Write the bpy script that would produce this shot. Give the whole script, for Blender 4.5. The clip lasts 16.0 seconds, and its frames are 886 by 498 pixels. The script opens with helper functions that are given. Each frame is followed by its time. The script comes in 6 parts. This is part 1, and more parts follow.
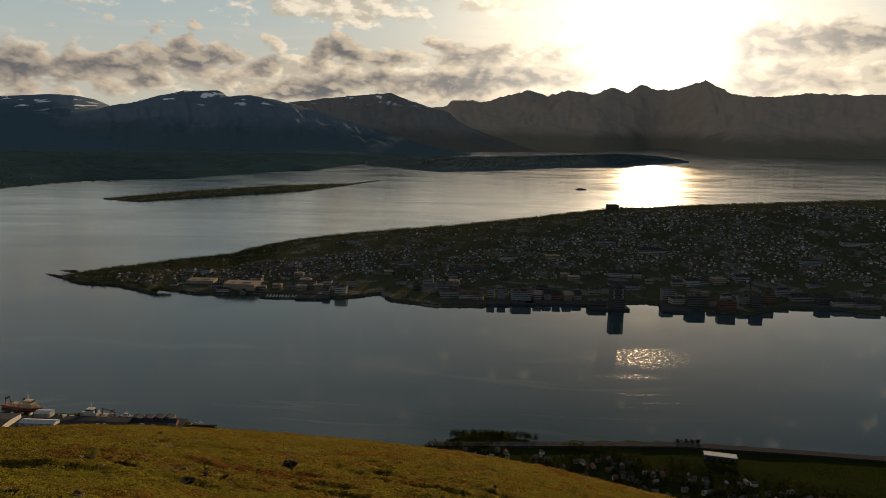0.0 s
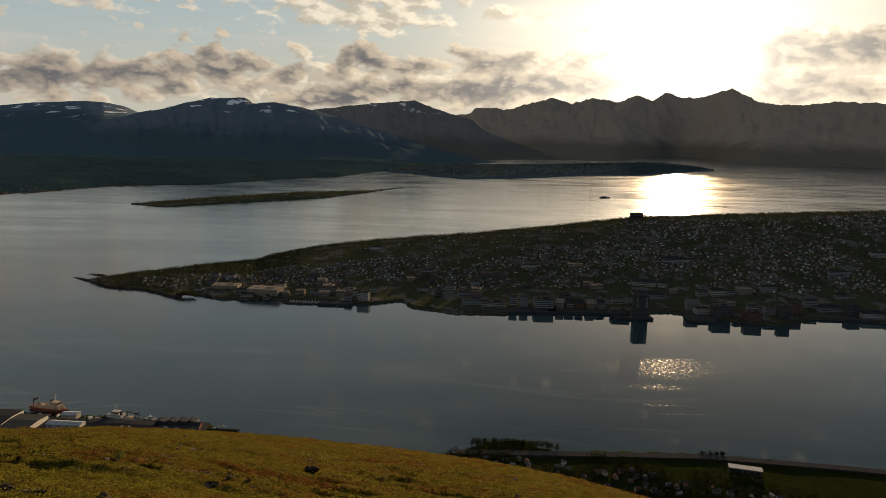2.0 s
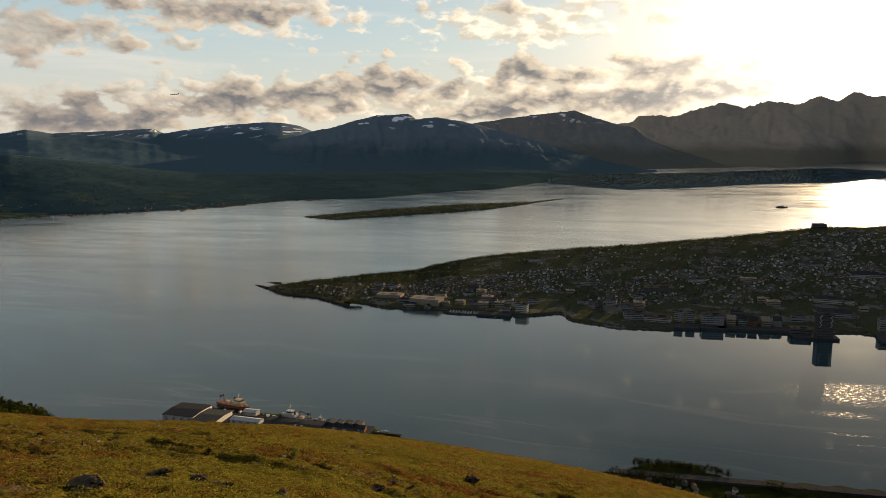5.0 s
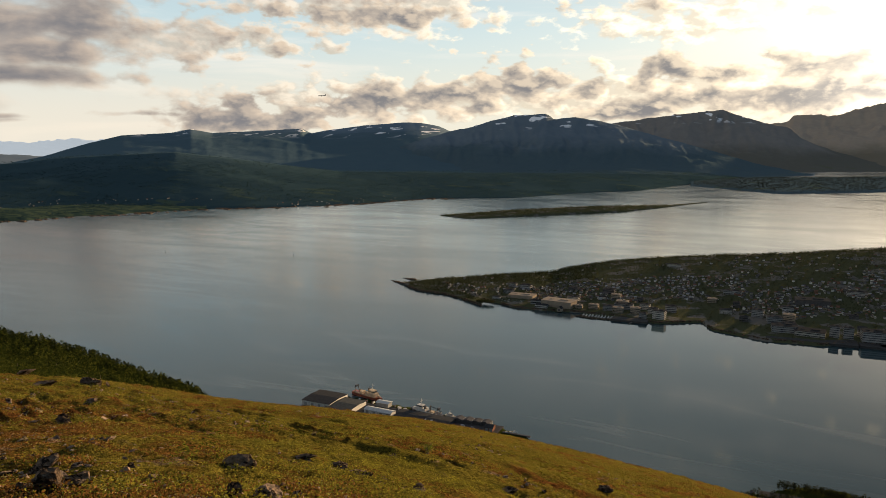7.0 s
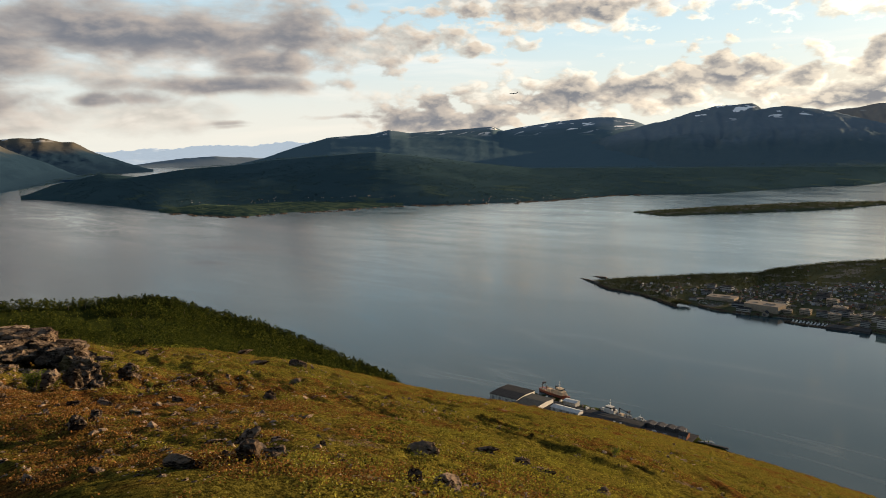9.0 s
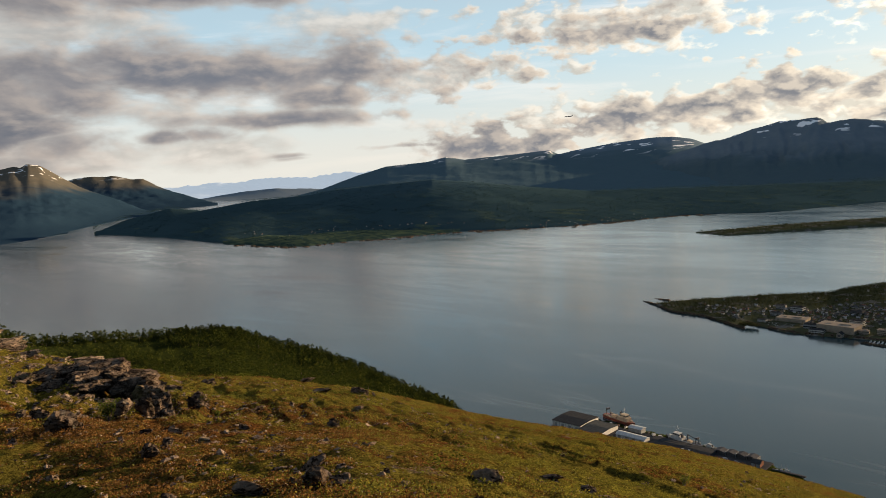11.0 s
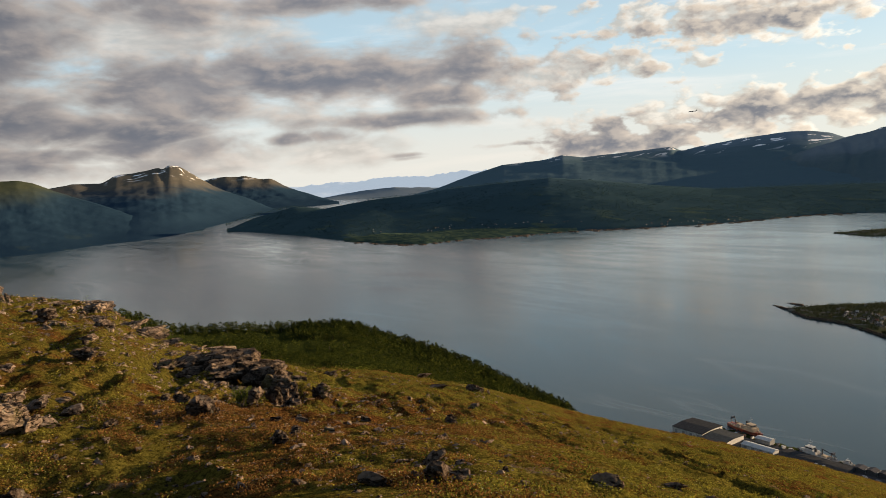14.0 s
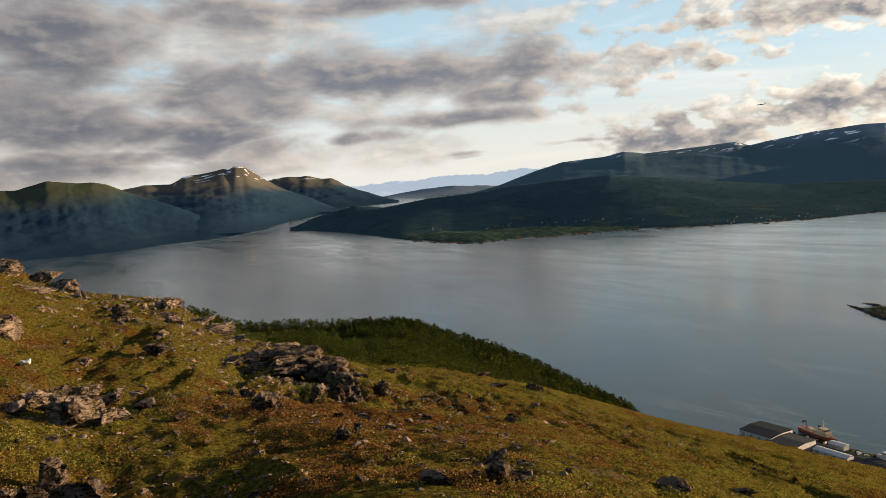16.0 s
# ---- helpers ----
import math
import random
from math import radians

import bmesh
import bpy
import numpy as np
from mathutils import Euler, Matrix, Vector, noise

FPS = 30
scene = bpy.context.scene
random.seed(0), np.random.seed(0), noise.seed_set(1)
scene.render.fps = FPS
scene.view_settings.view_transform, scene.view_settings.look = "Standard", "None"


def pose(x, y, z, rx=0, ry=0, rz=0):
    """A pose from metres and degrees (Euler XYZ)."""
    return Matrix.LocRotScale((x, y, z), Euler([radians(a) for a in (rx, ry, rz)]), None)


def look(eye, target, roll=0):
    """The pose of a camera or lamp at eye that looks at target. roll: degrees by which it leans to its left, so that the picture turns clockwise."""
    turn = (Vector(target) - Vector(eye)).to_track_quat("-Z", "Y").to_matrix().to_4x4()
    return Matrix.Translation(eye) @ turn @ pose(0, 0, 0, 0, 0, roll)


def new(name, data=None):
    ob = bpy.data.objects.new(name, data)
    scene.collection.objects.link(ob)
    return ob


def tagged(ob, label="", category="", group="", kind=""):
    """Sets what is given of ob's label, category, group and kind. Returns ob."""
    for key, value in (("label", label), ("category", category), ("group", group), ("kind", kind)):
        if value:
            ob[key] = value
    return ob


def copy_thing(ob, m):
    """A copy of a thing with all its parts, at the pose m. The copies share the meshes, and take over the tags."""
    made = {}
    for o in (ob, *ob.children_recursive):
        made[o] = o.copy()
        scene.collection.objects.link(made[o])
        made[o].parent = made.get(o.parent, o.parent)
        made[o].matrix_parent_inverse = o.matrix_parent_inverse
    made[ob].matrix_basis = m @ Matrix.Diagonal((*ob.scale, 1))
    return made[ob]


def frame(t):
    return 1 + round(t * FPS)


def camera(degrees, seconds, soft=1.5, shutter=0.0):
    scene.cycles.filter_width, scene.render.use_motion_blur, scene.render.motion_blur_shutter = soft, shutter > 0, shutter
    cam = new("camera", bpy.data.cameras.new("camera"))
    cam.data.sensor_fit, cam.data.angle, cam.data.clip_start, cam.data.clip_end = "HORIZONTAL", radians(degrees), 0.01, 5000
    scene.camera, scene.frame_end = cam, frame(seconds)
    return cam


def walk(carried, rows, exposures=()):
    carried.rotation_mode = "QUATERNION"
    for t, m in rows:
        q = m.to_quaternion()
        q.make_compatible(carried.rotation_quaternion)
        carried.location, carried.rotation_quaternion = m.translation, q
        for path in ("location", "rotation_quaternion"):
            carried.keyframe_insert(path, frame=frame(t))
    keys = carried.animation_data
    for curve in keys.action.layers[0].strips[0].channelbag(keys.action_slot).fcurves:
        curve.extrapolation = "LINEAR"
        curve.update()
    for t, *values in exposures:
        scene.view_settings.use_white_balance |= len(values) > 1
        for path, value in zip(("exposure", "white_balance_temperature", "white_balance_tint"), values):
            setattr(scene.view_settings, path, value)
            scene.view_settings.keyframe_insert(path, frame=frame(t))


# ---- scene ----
cam = camera(62.68, 16.0, soft=0.6)
EYE = Vector((0.0, 0.0, 80.0))
BASE = pose(0, 0, 0, -9.5, 0, 0) @ pose(0, 0, 0, 0, -1.2, 0)
# seconds, place from the first eye (m), yaw, pitch, roll (degrees)
ROWS = [
    (0.0, 0.000, 0.000, 0.000, 0.00, 0.00, 0.00),
    (0.5, 0.002, 0.012, -0.008, 0.34, -0.11, -0.18),
    (1.0, -0.004, 0.020, -0.008, 0.66, 0.13, -0.35),
    (1.5, -0.020, 0.022, -0.006, 1.09, 0.43, -0.35),
    (2.0, -0.043, 0.022, 0.003, 1.76, 0.56, -0.49),
    (2.5, -0.060, 0.024, 0.018, 3.01, 0.88, -0.59),
    (3.0, -0.079, 0.034, 0.025, 4.91, 1.23, -0.37),
    (3.5, -0.100, 0.055, 0.024, 7.67, 1.64, -0.38),
    (4.0, -0.125, 0.080, 0.014, 9.95, 1.74, -0.41),
    (4.2, -0.137, 0.088, 0.012, 10.68, 1.72, -0.46),
    (6.3, -0.338, 0.180, -0.010, 20.45, 0.84, -2.45),
    (6.5, -0.370, 0.190, -0.015, 21.33, 1.01, -2.68),
    (7.0, -0.478, 0.240, -0.035, 24.61, 0.95, -2.99),
    (7.5, -0.550, 0.340, -0.080, 28.24, 0.38, -3.34),
    (8.0, -0.575, 0.450, -0.130, 32.31, -0.36, -4.10),
    (8.5, -0.570, 0.520, -0.165, 35.95, -0.53, -4.20),
    (9.0, -0.570, 0.545, -0.172, 39.47, -0.20, -3.91),
    (9.5, -0.566, 0.525, -0.165, 41.89, 0.54, -3.29),
    (9.7, -0.565, 0.517, -0.163, 42.50, 0.85, -2.98),
    (11.8, -0.553, 0.490, -0.157, 45.28, 1.80, -2.93),
    (12.0, -0.552, 0.485, -0.155, 45.92, 1.82, -2.86),
    (12.5, -0.545, 0.455, -0.146, 47.60, 1.69, -2.71),
    (13.0, -0.550, 0.435, -0.144, 49.50, 1.55, -2.91),
    (13.5, -0.568, 0.415, -0.142, 51.24, 1.33, -3.46),
    (14.0, -0.585, 0.397, -0.136, 53.09, 0.96, -3.46),
    (14.5, -0.600, 0.388, -0.134, 54.76, 0.75, -3.44),
    (15.0, -0.610, 0.380, -0.136, 55.92, 0.80, -3.51),
    (15.5, -0.625, 0.382, -0.138, 56.84, 0.75, -3.42),
    (16.0, -0.645, 0.392, -0.136, 57.75, 0.54, -3.44),
]
EXPOSURES = [(0.0, 0.82, 6950, 12), (2.0, 0.86, 6950, 12), (4.0, 1.14, 6950, 12), (6.5, 1.54, 6950, 12), (7.5, 1.62, 6900, 12), (8.5, 1.68, 6600, 10), (9.5, 1.64, 6420, 10),
             (12.0, 1.54, 6380, 11), (14.0, 1.58, 6360, 11), (16.0, 1.62, 6340, 11)]
walk(cam, [(t, Matrix.Translation(EYE + Vector((x, y, z))) @ BASE @ pose(0, 0, 0, 90 + p, r, w)) for t, x, y, z, w, p, r in ROWS], EXPOSURES)

# ---- world and sun ----
SUN_AZ, SUN_EL = -15.8, 7.0      # degrees to the left of +y, above the horizon


def way(az, el):
    a, e = radians(az), radians(el)
    return Vector((-math.sin(a) * math.cos(e), math.cos(a) * math.cos(e), math.sin(e)))


SUN_WAY = way(SUN_AZ, SUN_EL)


class Nodes:
    """Short hand for a node tree."""

    def __init__(self, tree):
        self.tree = tree
        tree.nodes.clear()

    def add(self, kind, **values):
        node = self.tree.nodes.new(kind)
        for key, value in values.items():
            setattr(node, key, value)
        return node

    def put(self, value, socket):
        if isinstance(value, bpy.types.NodeSocket):
            self.tree.links.new(value, socket)
        elif value is not None:
            if isinstance(value, (tuple, list)) and len(value) == 3 and socket.type == "RGBA":
                value = (*value, 1.0)
            socket.default_value = value

    def math(self, op, a, b=None, c=None, clamp=False):
        node = self.add("ShaderNodeMath", operation=op, use_clamp=clamp)
        for v, s in zip((a, b, c), node.inputs):
            self.put(v, s)
        return node.outputs[0]

    def vmath(self, op, a, b=None):
        node = self.add("ShaderNodeVectorMath", operation=op)
        for v, s in zip((a, b), node.inputs):
            self.put(v, s)
        return node.outputs["Value"] if op in ("DOT_PRODUCT", "LENGTH", "DISTANCE") else node.outputs[0]

    def mix(self, fac, a, b, blend="MIX"):
        node = self.add("ShaderNodeMix", data_type="RGBA", blend_type=blend)
        self.put(fac, node.inputs[0])
        self.put(a, node.inputs[6])
        self.put(b, node.inputs[7])
        return node.outputs[2]

    def span(self, value, lo, hi, to_lo=0.0, to_hi=1.0, smooth=True):
        node = self.add("ShaderNodeMapRange", interpolation_type="SMOOTHSTEP" if smooth else "LINEAR")
        for v, s in zip((value, lo, hi, to_lo, to_hi), node.inputs):
            self.put(v, s)
        return node.outputs[0]

    def noise(self, vector, scale, detail=4.0, rough=0.55, warp=0.0):
        node = self.add("ShaderNodeTexNoise")
        self.put(vector, node.inputs["Vector"])
        node.inputs["Scale"].default_value = scale
        node.inputs["Detail"].default_value = detail
        node.inputs["Roughness"].default_value = rough
        node.inputs["Distortion"].default_value = warp
        return node.outputs[0]

    def xyz(self, x, y, z):
        node = self.add("ShaderNodeCombineXYZ")
        for v, s in zip((x, y, z), node.inputs):
            self.put(v, s)
        return node.outputs[0]


# grey cloud cores and the pale vapour round them: azimuth (left of +y), elevation, half widths in degrees, weight
LOW_CORES = [
    (29.3, 3.2, 2.0, 0.89, 0.9), (25.3, 3.6, 2.8, 0.89, 0.8), (21.9, 2.8, 1.7, 0.4, 0.8), (18.6, 4.5, 2.8, 1.07, 1), (14.0, 4.3, 1.4, 0.62, 0.8), (9.6, 5.0, 0.8, 0.76, 1),
    (7.7, 5.4, 1.1, 0.89, 0.95), (10.5, 2.6, 2.7, 0.62, 1), (2.0, 3.2, 5.1, 0.76, 1), (-2.5, 5.3, 4.4, 0.76, 0.9), (3.9, 5.2, 2.4, 0.53, 0.7), (-6.0, 4.0, 4.2, 0.58, 0.9),
    (-11.4, 5.6, 2.1, 0.53, 0.7), (-19.6, 5.3, 0.9, 0.27, 0.8), (-25.9, 6.4, 5.8, 0.84, 1), (-24.2, 4.2, 3.8, 0.58, 0.8), (-21.9, 3.4, 2.7, 0.62, 0.8), (-28.3, 3.3, 3.3, 0.36, 0.6),
]
FELL_CORES = [
    (41.1, 1.8, 4.0, 0.76, 1), (40.1, 2.9, 1.5, 0.71, 0.95), (44.5, 2.2, 3.8, 0.22, 0.7), (32.1, 2.9, 2.1, 0.71, 1), (36.8, 1.7, 3.1, 0.58, 0.9), (29.1, 3.4, 1.6, 0.58, 1),
    (55.3, 1.5, 1.0, 0.18, 0.6), (33.8, 2.2, 2.2, 0.44, 0.8), (10.4, 10.0, 4.9, 0.44, 0.5), (31.1, 9.6, 6.7, 0.75, 0.8), (30.1, 10.8, 4.9, 0.7, 0.6),
]
SHEETS = [
    (62.1, 8.0, 13.3, 1.6, 1), (72.0, 7.2, 6.2, 1.78, 1), (53.1, 6.5, 4.4, 0.89, 0.8), (56.2, 4.6, 5.8, 0.49, 0.9), (61.9, 3.6, 2.0, 0.53, 0.9), (64.5, 3.5, 2.0, 0.49, 0.9),
    (74.3, 4.4, 4.0, 1.16, 1), (71.3, 3.3, 3.8, 0.89, 0.9), (55.5, 1.7, 1.1, 0.18, 0.7), (63.7, 13.3, 10.7, 0.8, 0.85), (73.6, 12.6, 4.9, 1.0, 0.7), (82.8, 4.9, 5.8, 1.78, 1),
    (86.7, 7.8, 4.9, 2.22, 1), (81.6, 2.9, 4.9, 0.62, 1), (86.9, 2.8, 3.1, 0.8, 1), (85.3, 11.5, 5.8, 2.22, 1), (78.6, 13.2, 6.7, 0.98, 0.8), (76.9, 3.4, 4.4, 0.71, 0.9), (85.0, 2.1, 9.0, 0.75, 0.9),
]
VAPOUR = [
    (18.4, 3.5, 18.7, 1.4, 0.9), (-4.7, 4.2, 18.7, 1.4, 0.9), (-24.7, 4.2, 8.9, 1.78, 0.9), (8.2, 8.7, 5.1, 0.98, 1), (-3.7, 8.9, 3.1, 0.4, 0.8), (34.0, 2.3, 10.0, 0.85, 0.7),
    (7.6, 9.3, 5.8, 1.33, 0.8), (45.0, 7.8, 6.7, 1.3, 0.75), (30.7, 10.2, 8.4, 1.5, 1), (45.1, 7.4, 7.1, 1.1, 0.9), (51.0, 11.8, 6.2, 0.9, 0.75), (68.5, 6.0, 11.8, 1.42, 0.7),
    (62.2, 2.5, 4.9, 0.98, 0.9), (71.4, 2.2, 6.7, 0.8, 0.9), (56.6, 4.6, 7.6, 0.8, 0.8), (77.3, 11.6, 11.6, 2.0, 1), (85.3, 5.2, 11.6, 3.33, 1), (62.7, 13.3, 8.9, 0.8, 0.8), (34.0, 7.1, 1.1, 0.53, 0.7),
]


def make_world():
    world = bpy.data.worlds.new("sky")
    scene.world = world
    world.use_nodes = True
    n = Nodes(world.node_tree)
    place = n.vmath("NORMALIZE", n.add("ShaderNodeTexCoord").outputs["Generated"])
    split = n.add("ShaderNodeSeparateXYZ")
    n.put(place, split.inputs[0])
    x, y, z = split.outputs
    el = n.math("MULTIPLY", n.math("ARCSINE", z), 57.29578)
    az = n.math("MULTIPLY", n.math("ARCTAN2", n.math("MULTIPLY", x, -1.0), y), 57.29578)
    sky = n.add("ShaderNodeTexSky", sky_type="NISHITA", sun_disc=False)
    sky.sun_elevation, sky.sun_rotation = radians(SUN_EL), radians(-SUN_AZ)
    sky.air_density, sky.dust_density, sky.ozone_density = 1.0, 1.6, 1.2
    air = n.mix(1.0, sky.outputs[0], (SKY_GAIN, SKY_GAIN, SKY_GAIN), "MULTIPLY")
    # bright aureole of the veiled sun
    toward = n.vmath("DOT_PRODUCT", place, tuple(SUN_WAY))
    apart = n.math("MULTIPLY", n.math("ARCCOSINE", n.math("MINIMUM", toward, 0.999999)), 57.29578)
    halo = n.math("EXPONENT", n.math("MULTIPLY", n.math("POWER", n.math("DIVIDE", apart, 3.4), 2.0), -1.0))
    wide = n.math("EXPONENT", n.math("MULTIPLY", n.math("POWER", n.math("DIVIDE", apart, 11.5), 2.0), -1.0))
    # the glow hugs the hazy horizon
    wide = n.math("MULTIPLY", wide, n.span(el, 8.5, 16.0, 1.0, 0.10))
    south = n.span(az, 38.0, 56.0)

    def blend(a, b, fac):
        node = n.add("ShaderNodeMix")
        n.put(fac, node.inputs[0])
        n.put(a, node.inputs[2])
        n.put(b, node.inputs[3])
        return node.outputs[0]

    # the edges of the banks drift with slow noise
    swirl = n.add("ShaderNodeTexNoise")
    n.put(n.xyz(n.math("MULTIPLY", az, 0.16), n.math("MULTIPLY", el, 0.45), 2.0), swirl.inputs["Vector"])
    swirl.inputs["Scale"].default_value, swirl.inputs["Detail"].default_value = 1.0, 2.0
    drift = n.add("ShaderNodeSeparateXYZ")
    n.put(swirl.outputs["Color"], drift.inputs[0])
    az_w = n.math("ADD", az, n.math("MULTIPLY", n.math("SUBTRACT", drift.outputs[0], 0.5), 2.6))
    el_w = n.math("ADD", el, n.math("MULTIPLY", n.math("SUBTRACT", drift.outputs[1], 0.5), 1.0))

    def banks(rows, grow):
        env = None
        for a, e, wa, we, k in rows:
            q = n.math("ADD", n.math("POWER", n.math("DIVIDE", n.math("SUBTRACT", az_w, float(a)), wa * grow), 2.0),
                       n.math("POWER", n.math("DIVIDE", n.math("SUBTRACT", el_w, float(e)), we * grow), 2.0))
            g = n.math("MULTIPLY", n.math("EXPONENT", n.math("MULTIPLY", q, -1.0)), float(k))
            env = g if env is None else n.math("MAXIMUM", env, g)
        return env

    def puffs(da, de):
        u, v = n.math("ADD", az, da), n.math("ADD", el, de)
        small = n.noise(n.xyz(n.math("MULTIPLY", u, 0.52), n.math("MULTIPLY", v, 0.92), 8.2), 1.0, 7.0, 0.50, 0.15)
        large = n.noise(n.xyz(n.math("MULTIPLY", u, 0.19), n.math("MULTIPLY", v, 0.46), 3.7), 1.0, 7.0, 0.50, 0.2)
        return blend(small, large, n.math("MULTIPLY", south, 0.8))

    d0 = puffs(0.0, 0.0)
    lift = n.math("SUBTRACT", d0, puffs(-0.55, 0.35))
    # unseen cloud high on the left, added for the water to reflect
    over = n.math("MULTIPLY", n.span(el, 15.5, 26.0, 0.0, 0.48), n.span(az, 25.0, 45.0))
    core_env = n.math("MAXIMUM", n.math("MAXIMUM", banks(LOW_CORES, 1.65), banks(FELL_CORES, 1.45)), n.math("MAXIMUM", banks(SHEETS, 1.5), over))
    pale_env = n.math("MAXIMUM", banks(VAPOUR, 1.35), core_env)
    stir = n.math("MULTIPLY", n.math("SUBTRACT", d0, 0.5), 2.3)
    core = n.span(n.math("ADD", core_env, stir), blend(0.30, 0.12, south), blend(0.62, 0.86, south))
    pale = n.span(n.math("ADD", pale_env, stir), blend(0.30, 0.12, south), blend(0.62, 0.80, south))
    # sides turned to the sun are bright, undersides catch the low light
    cover = n.math("ADD", core_env, stir)
    edge = n.span(cover, blend(0.45, 0.35, south), blend(1.0, 1.15, south), 1.0, 0.0)
    lit = n.math("ADD", n.math("MULTIPLY", n.span(lift, -0.06, 0.16), 0.60), n.math("MULTIPLY", edge, 0.48), clamp=True)
    shade = n.mix(n.span(az, 16.0, 60.0), (0.116, 0.128, 0.152), (0.092, 0.107, 0.137))
    shade = n.mix(n.span(az, 62.0, 86.0), shade, (0.073, 0.084, 0.108))
    shade = n.mix(n.math("MULTIPLY", n.span(d0, 0.40, 0.62), 0.40), n.mix(1.0, shade, (1.55, 1.42, 1.30), "MULTIPLY"), shade)
    warm = n.mix(n.span(az, -10.0, 60.0), (1.08, 0.92, 0.68), (0.48, 0.40, 0.33))
    cream = n.mix(n.span(az, -10.0, 60.0), (1.04, 0.94, 0.74), (0.55, 0.50, 0.435))
    body = n.span(lift, -0.10, 0.14, 0.68, n.span(az, 10.0, 40.0, 1.26, 1.10))
    cream = n.mix(1.0, cream, n.xyz(body, body, body), "MULTIPLY")
    grey = n.mix(n.math("MULTIPLY", lit, n.math("MULTIPLY", blend(0.85, 0.90, south), n.span(az, 62.0, 88.0, 1.0, 0.72))), shade, warm)
    # wisps over the clear sky, thickened high on the left to brighten the water
    wisp = n.span(n.noise(n.xyz(n.math("MULTIPLY", az, 0.06), n.math("MULTIPLY", el, 0.55), 9.1), 1.0, 6.0, 0.60, 0.4), 0.46, 0.72)
    low = n.span(el, 0.5, 10.0, 1.0, 0.0)
    # the unseen high sky is set paler on the left to lift the water
    blue = n.mix(n.span(el, 6.0, 24.0), (0.47, 0.64, 0.73), n.mix(n.span(az, -12.0, 10.0), (0.045, 0.115, 0.215), (0.35, 0.42, 0.47)))
    clear = n.mix(0.75, air, blue)
    clear = n.mix(n.math("MULTIPLY", wisp, n.span(el, 12.0, 20.0, 0.55, n.span(az, -12.0, 2.0, 0.10, 0.75))), clear, (0.76, 0.74, 0.70))
    clear = n.mix(n.math("MULTIPLY", low, 0.80), clear, n.mix(n.span(az, 18.0, 50.0), (0.68, 0.655, 0.55), (0.68, 0.63, 0.535)))
    both = n.mix(n.math("MULTIPLY", pale, blend(0.80, 0.76, south)), clear, cream)
    both = n.mix(n.math("MULTIPLY", core, 0.93), both, grey)
    shine = n.mix(1.0, both, n.mix(wide, (0, 0, 0), (0.92, 0.84, 0.70)), "ADD")
    shine = n.mix(1.0, shine, n.mix(halo, (0, 0, 0), (4.0, 3.5, 2.8)), "ADD")
    ground = n.span(z, -0.02, 0.0)
    back = n.add("ShaderNodeBackground")
    n.put(n.mix(ground, (0.10, 0.11, 0.12), shine), back.inputs[0])
    back.inputs[1].default_value = SKY_STRENGTH
    n.put(back.outputs[0], n.add("ShaderNodeOutputWorld").inputs[0])


SKY_GAIN, SKY_STRENGTH = 0.10, 0.45
make_world()
sun = new("sun", bpy.data.lights.new("sun", "SUN"))
sun.data.energy, sun.data.angle, sun.data.color = 5.0, radians(0.6), (1.0, 0.69, 0.38)
sun.matrix_world = look(SUN_WAY * 100.0 + EYE, EYE)


# ---- materials ----
def material(name, build, **values):
    mat = bpy.data.materials.new(name)
    mat.use_nodes = True
    n = Nodes(mat.node_tree)
    bsdf = n.add("ShaderNodeBsdfPrincipled")
    n.put(bsdf.outputs[0], n.add("ShaderNodeOutputMaterial").inputs[0])
    values.setdefault("specular_IOR_level", 0.0)
    for key, value in values.items():
        n.put(value, bsdf.inputs["Specular IOR Level" if key == "specular_IOR_level" else key.replace("_", " ").capitalize() if key != "ior" else "IOR"])
    build(n, bsdf)
    return mat


def position(n):
    return n.add("ShaderNodeNewGeometry").outputs["Position"]


def local(n):
    return n.add("ShaderNodeTexCoord").outputs["Object"]


def bump(n, bsdf, height, strength, distance=0.05):
    node = n.add("ShaderNodeBump")
    node.inputs["Strength"].default_value, node.inputs["Distance"].default_value = strength, distance
    n.put(height, node.inputs["Height"])
    n.put(node.outputs[0], bsdf.inputs["Normal"])


def plain(name, colour, rough=0.7, metal=0.0, spread=0.25, scale=1.5):
    """Paint, metal or felt with a soft unevenness and a little difference from piece to piece."""
    def build(n, bsdf):
        p = local(n)
        v = n.noise(p, scale, 5.0, 0.6)
        r = n.add("ShaderNodeObjectInfo").outputs["Random"]
        f = n.math("ADD", n.span(v, 0.3, 0.7, 1 - spread, 1 + spread), n.math("MULTIPLY", n.math("SUBTRACT", r, 0.5), spread))
        n.put(n.mix(1.0, colour, n.xyz(f, f, f), "MULTIPLY"), bsdf.inputs["Base Color"])
        n.put(n.span(v, 0.3, 0.7, rough - 0.08, min(1.0, rough + 0.08)), bsdf.inputs["Roughness"])
    return material(name, build, metallic=metal, specular_IOR_level=0.5 if rough < 0.5 else 0.0)


# gusts on the sheltered sound: place, half length and half depth (m), strength
GUSTS = [(76, 251, 62, 14, 1.0), (62, 230, 18, 4.5, 0.85), (100, 246, 26, 4, 0.5), (66, 214, 16, 1.3, 0.95), (74, 207, 24, 1.0, 0.9), (58, 203, 30, 0.9, 0.7), (40, 224, 26, 2.0, 0.45)]


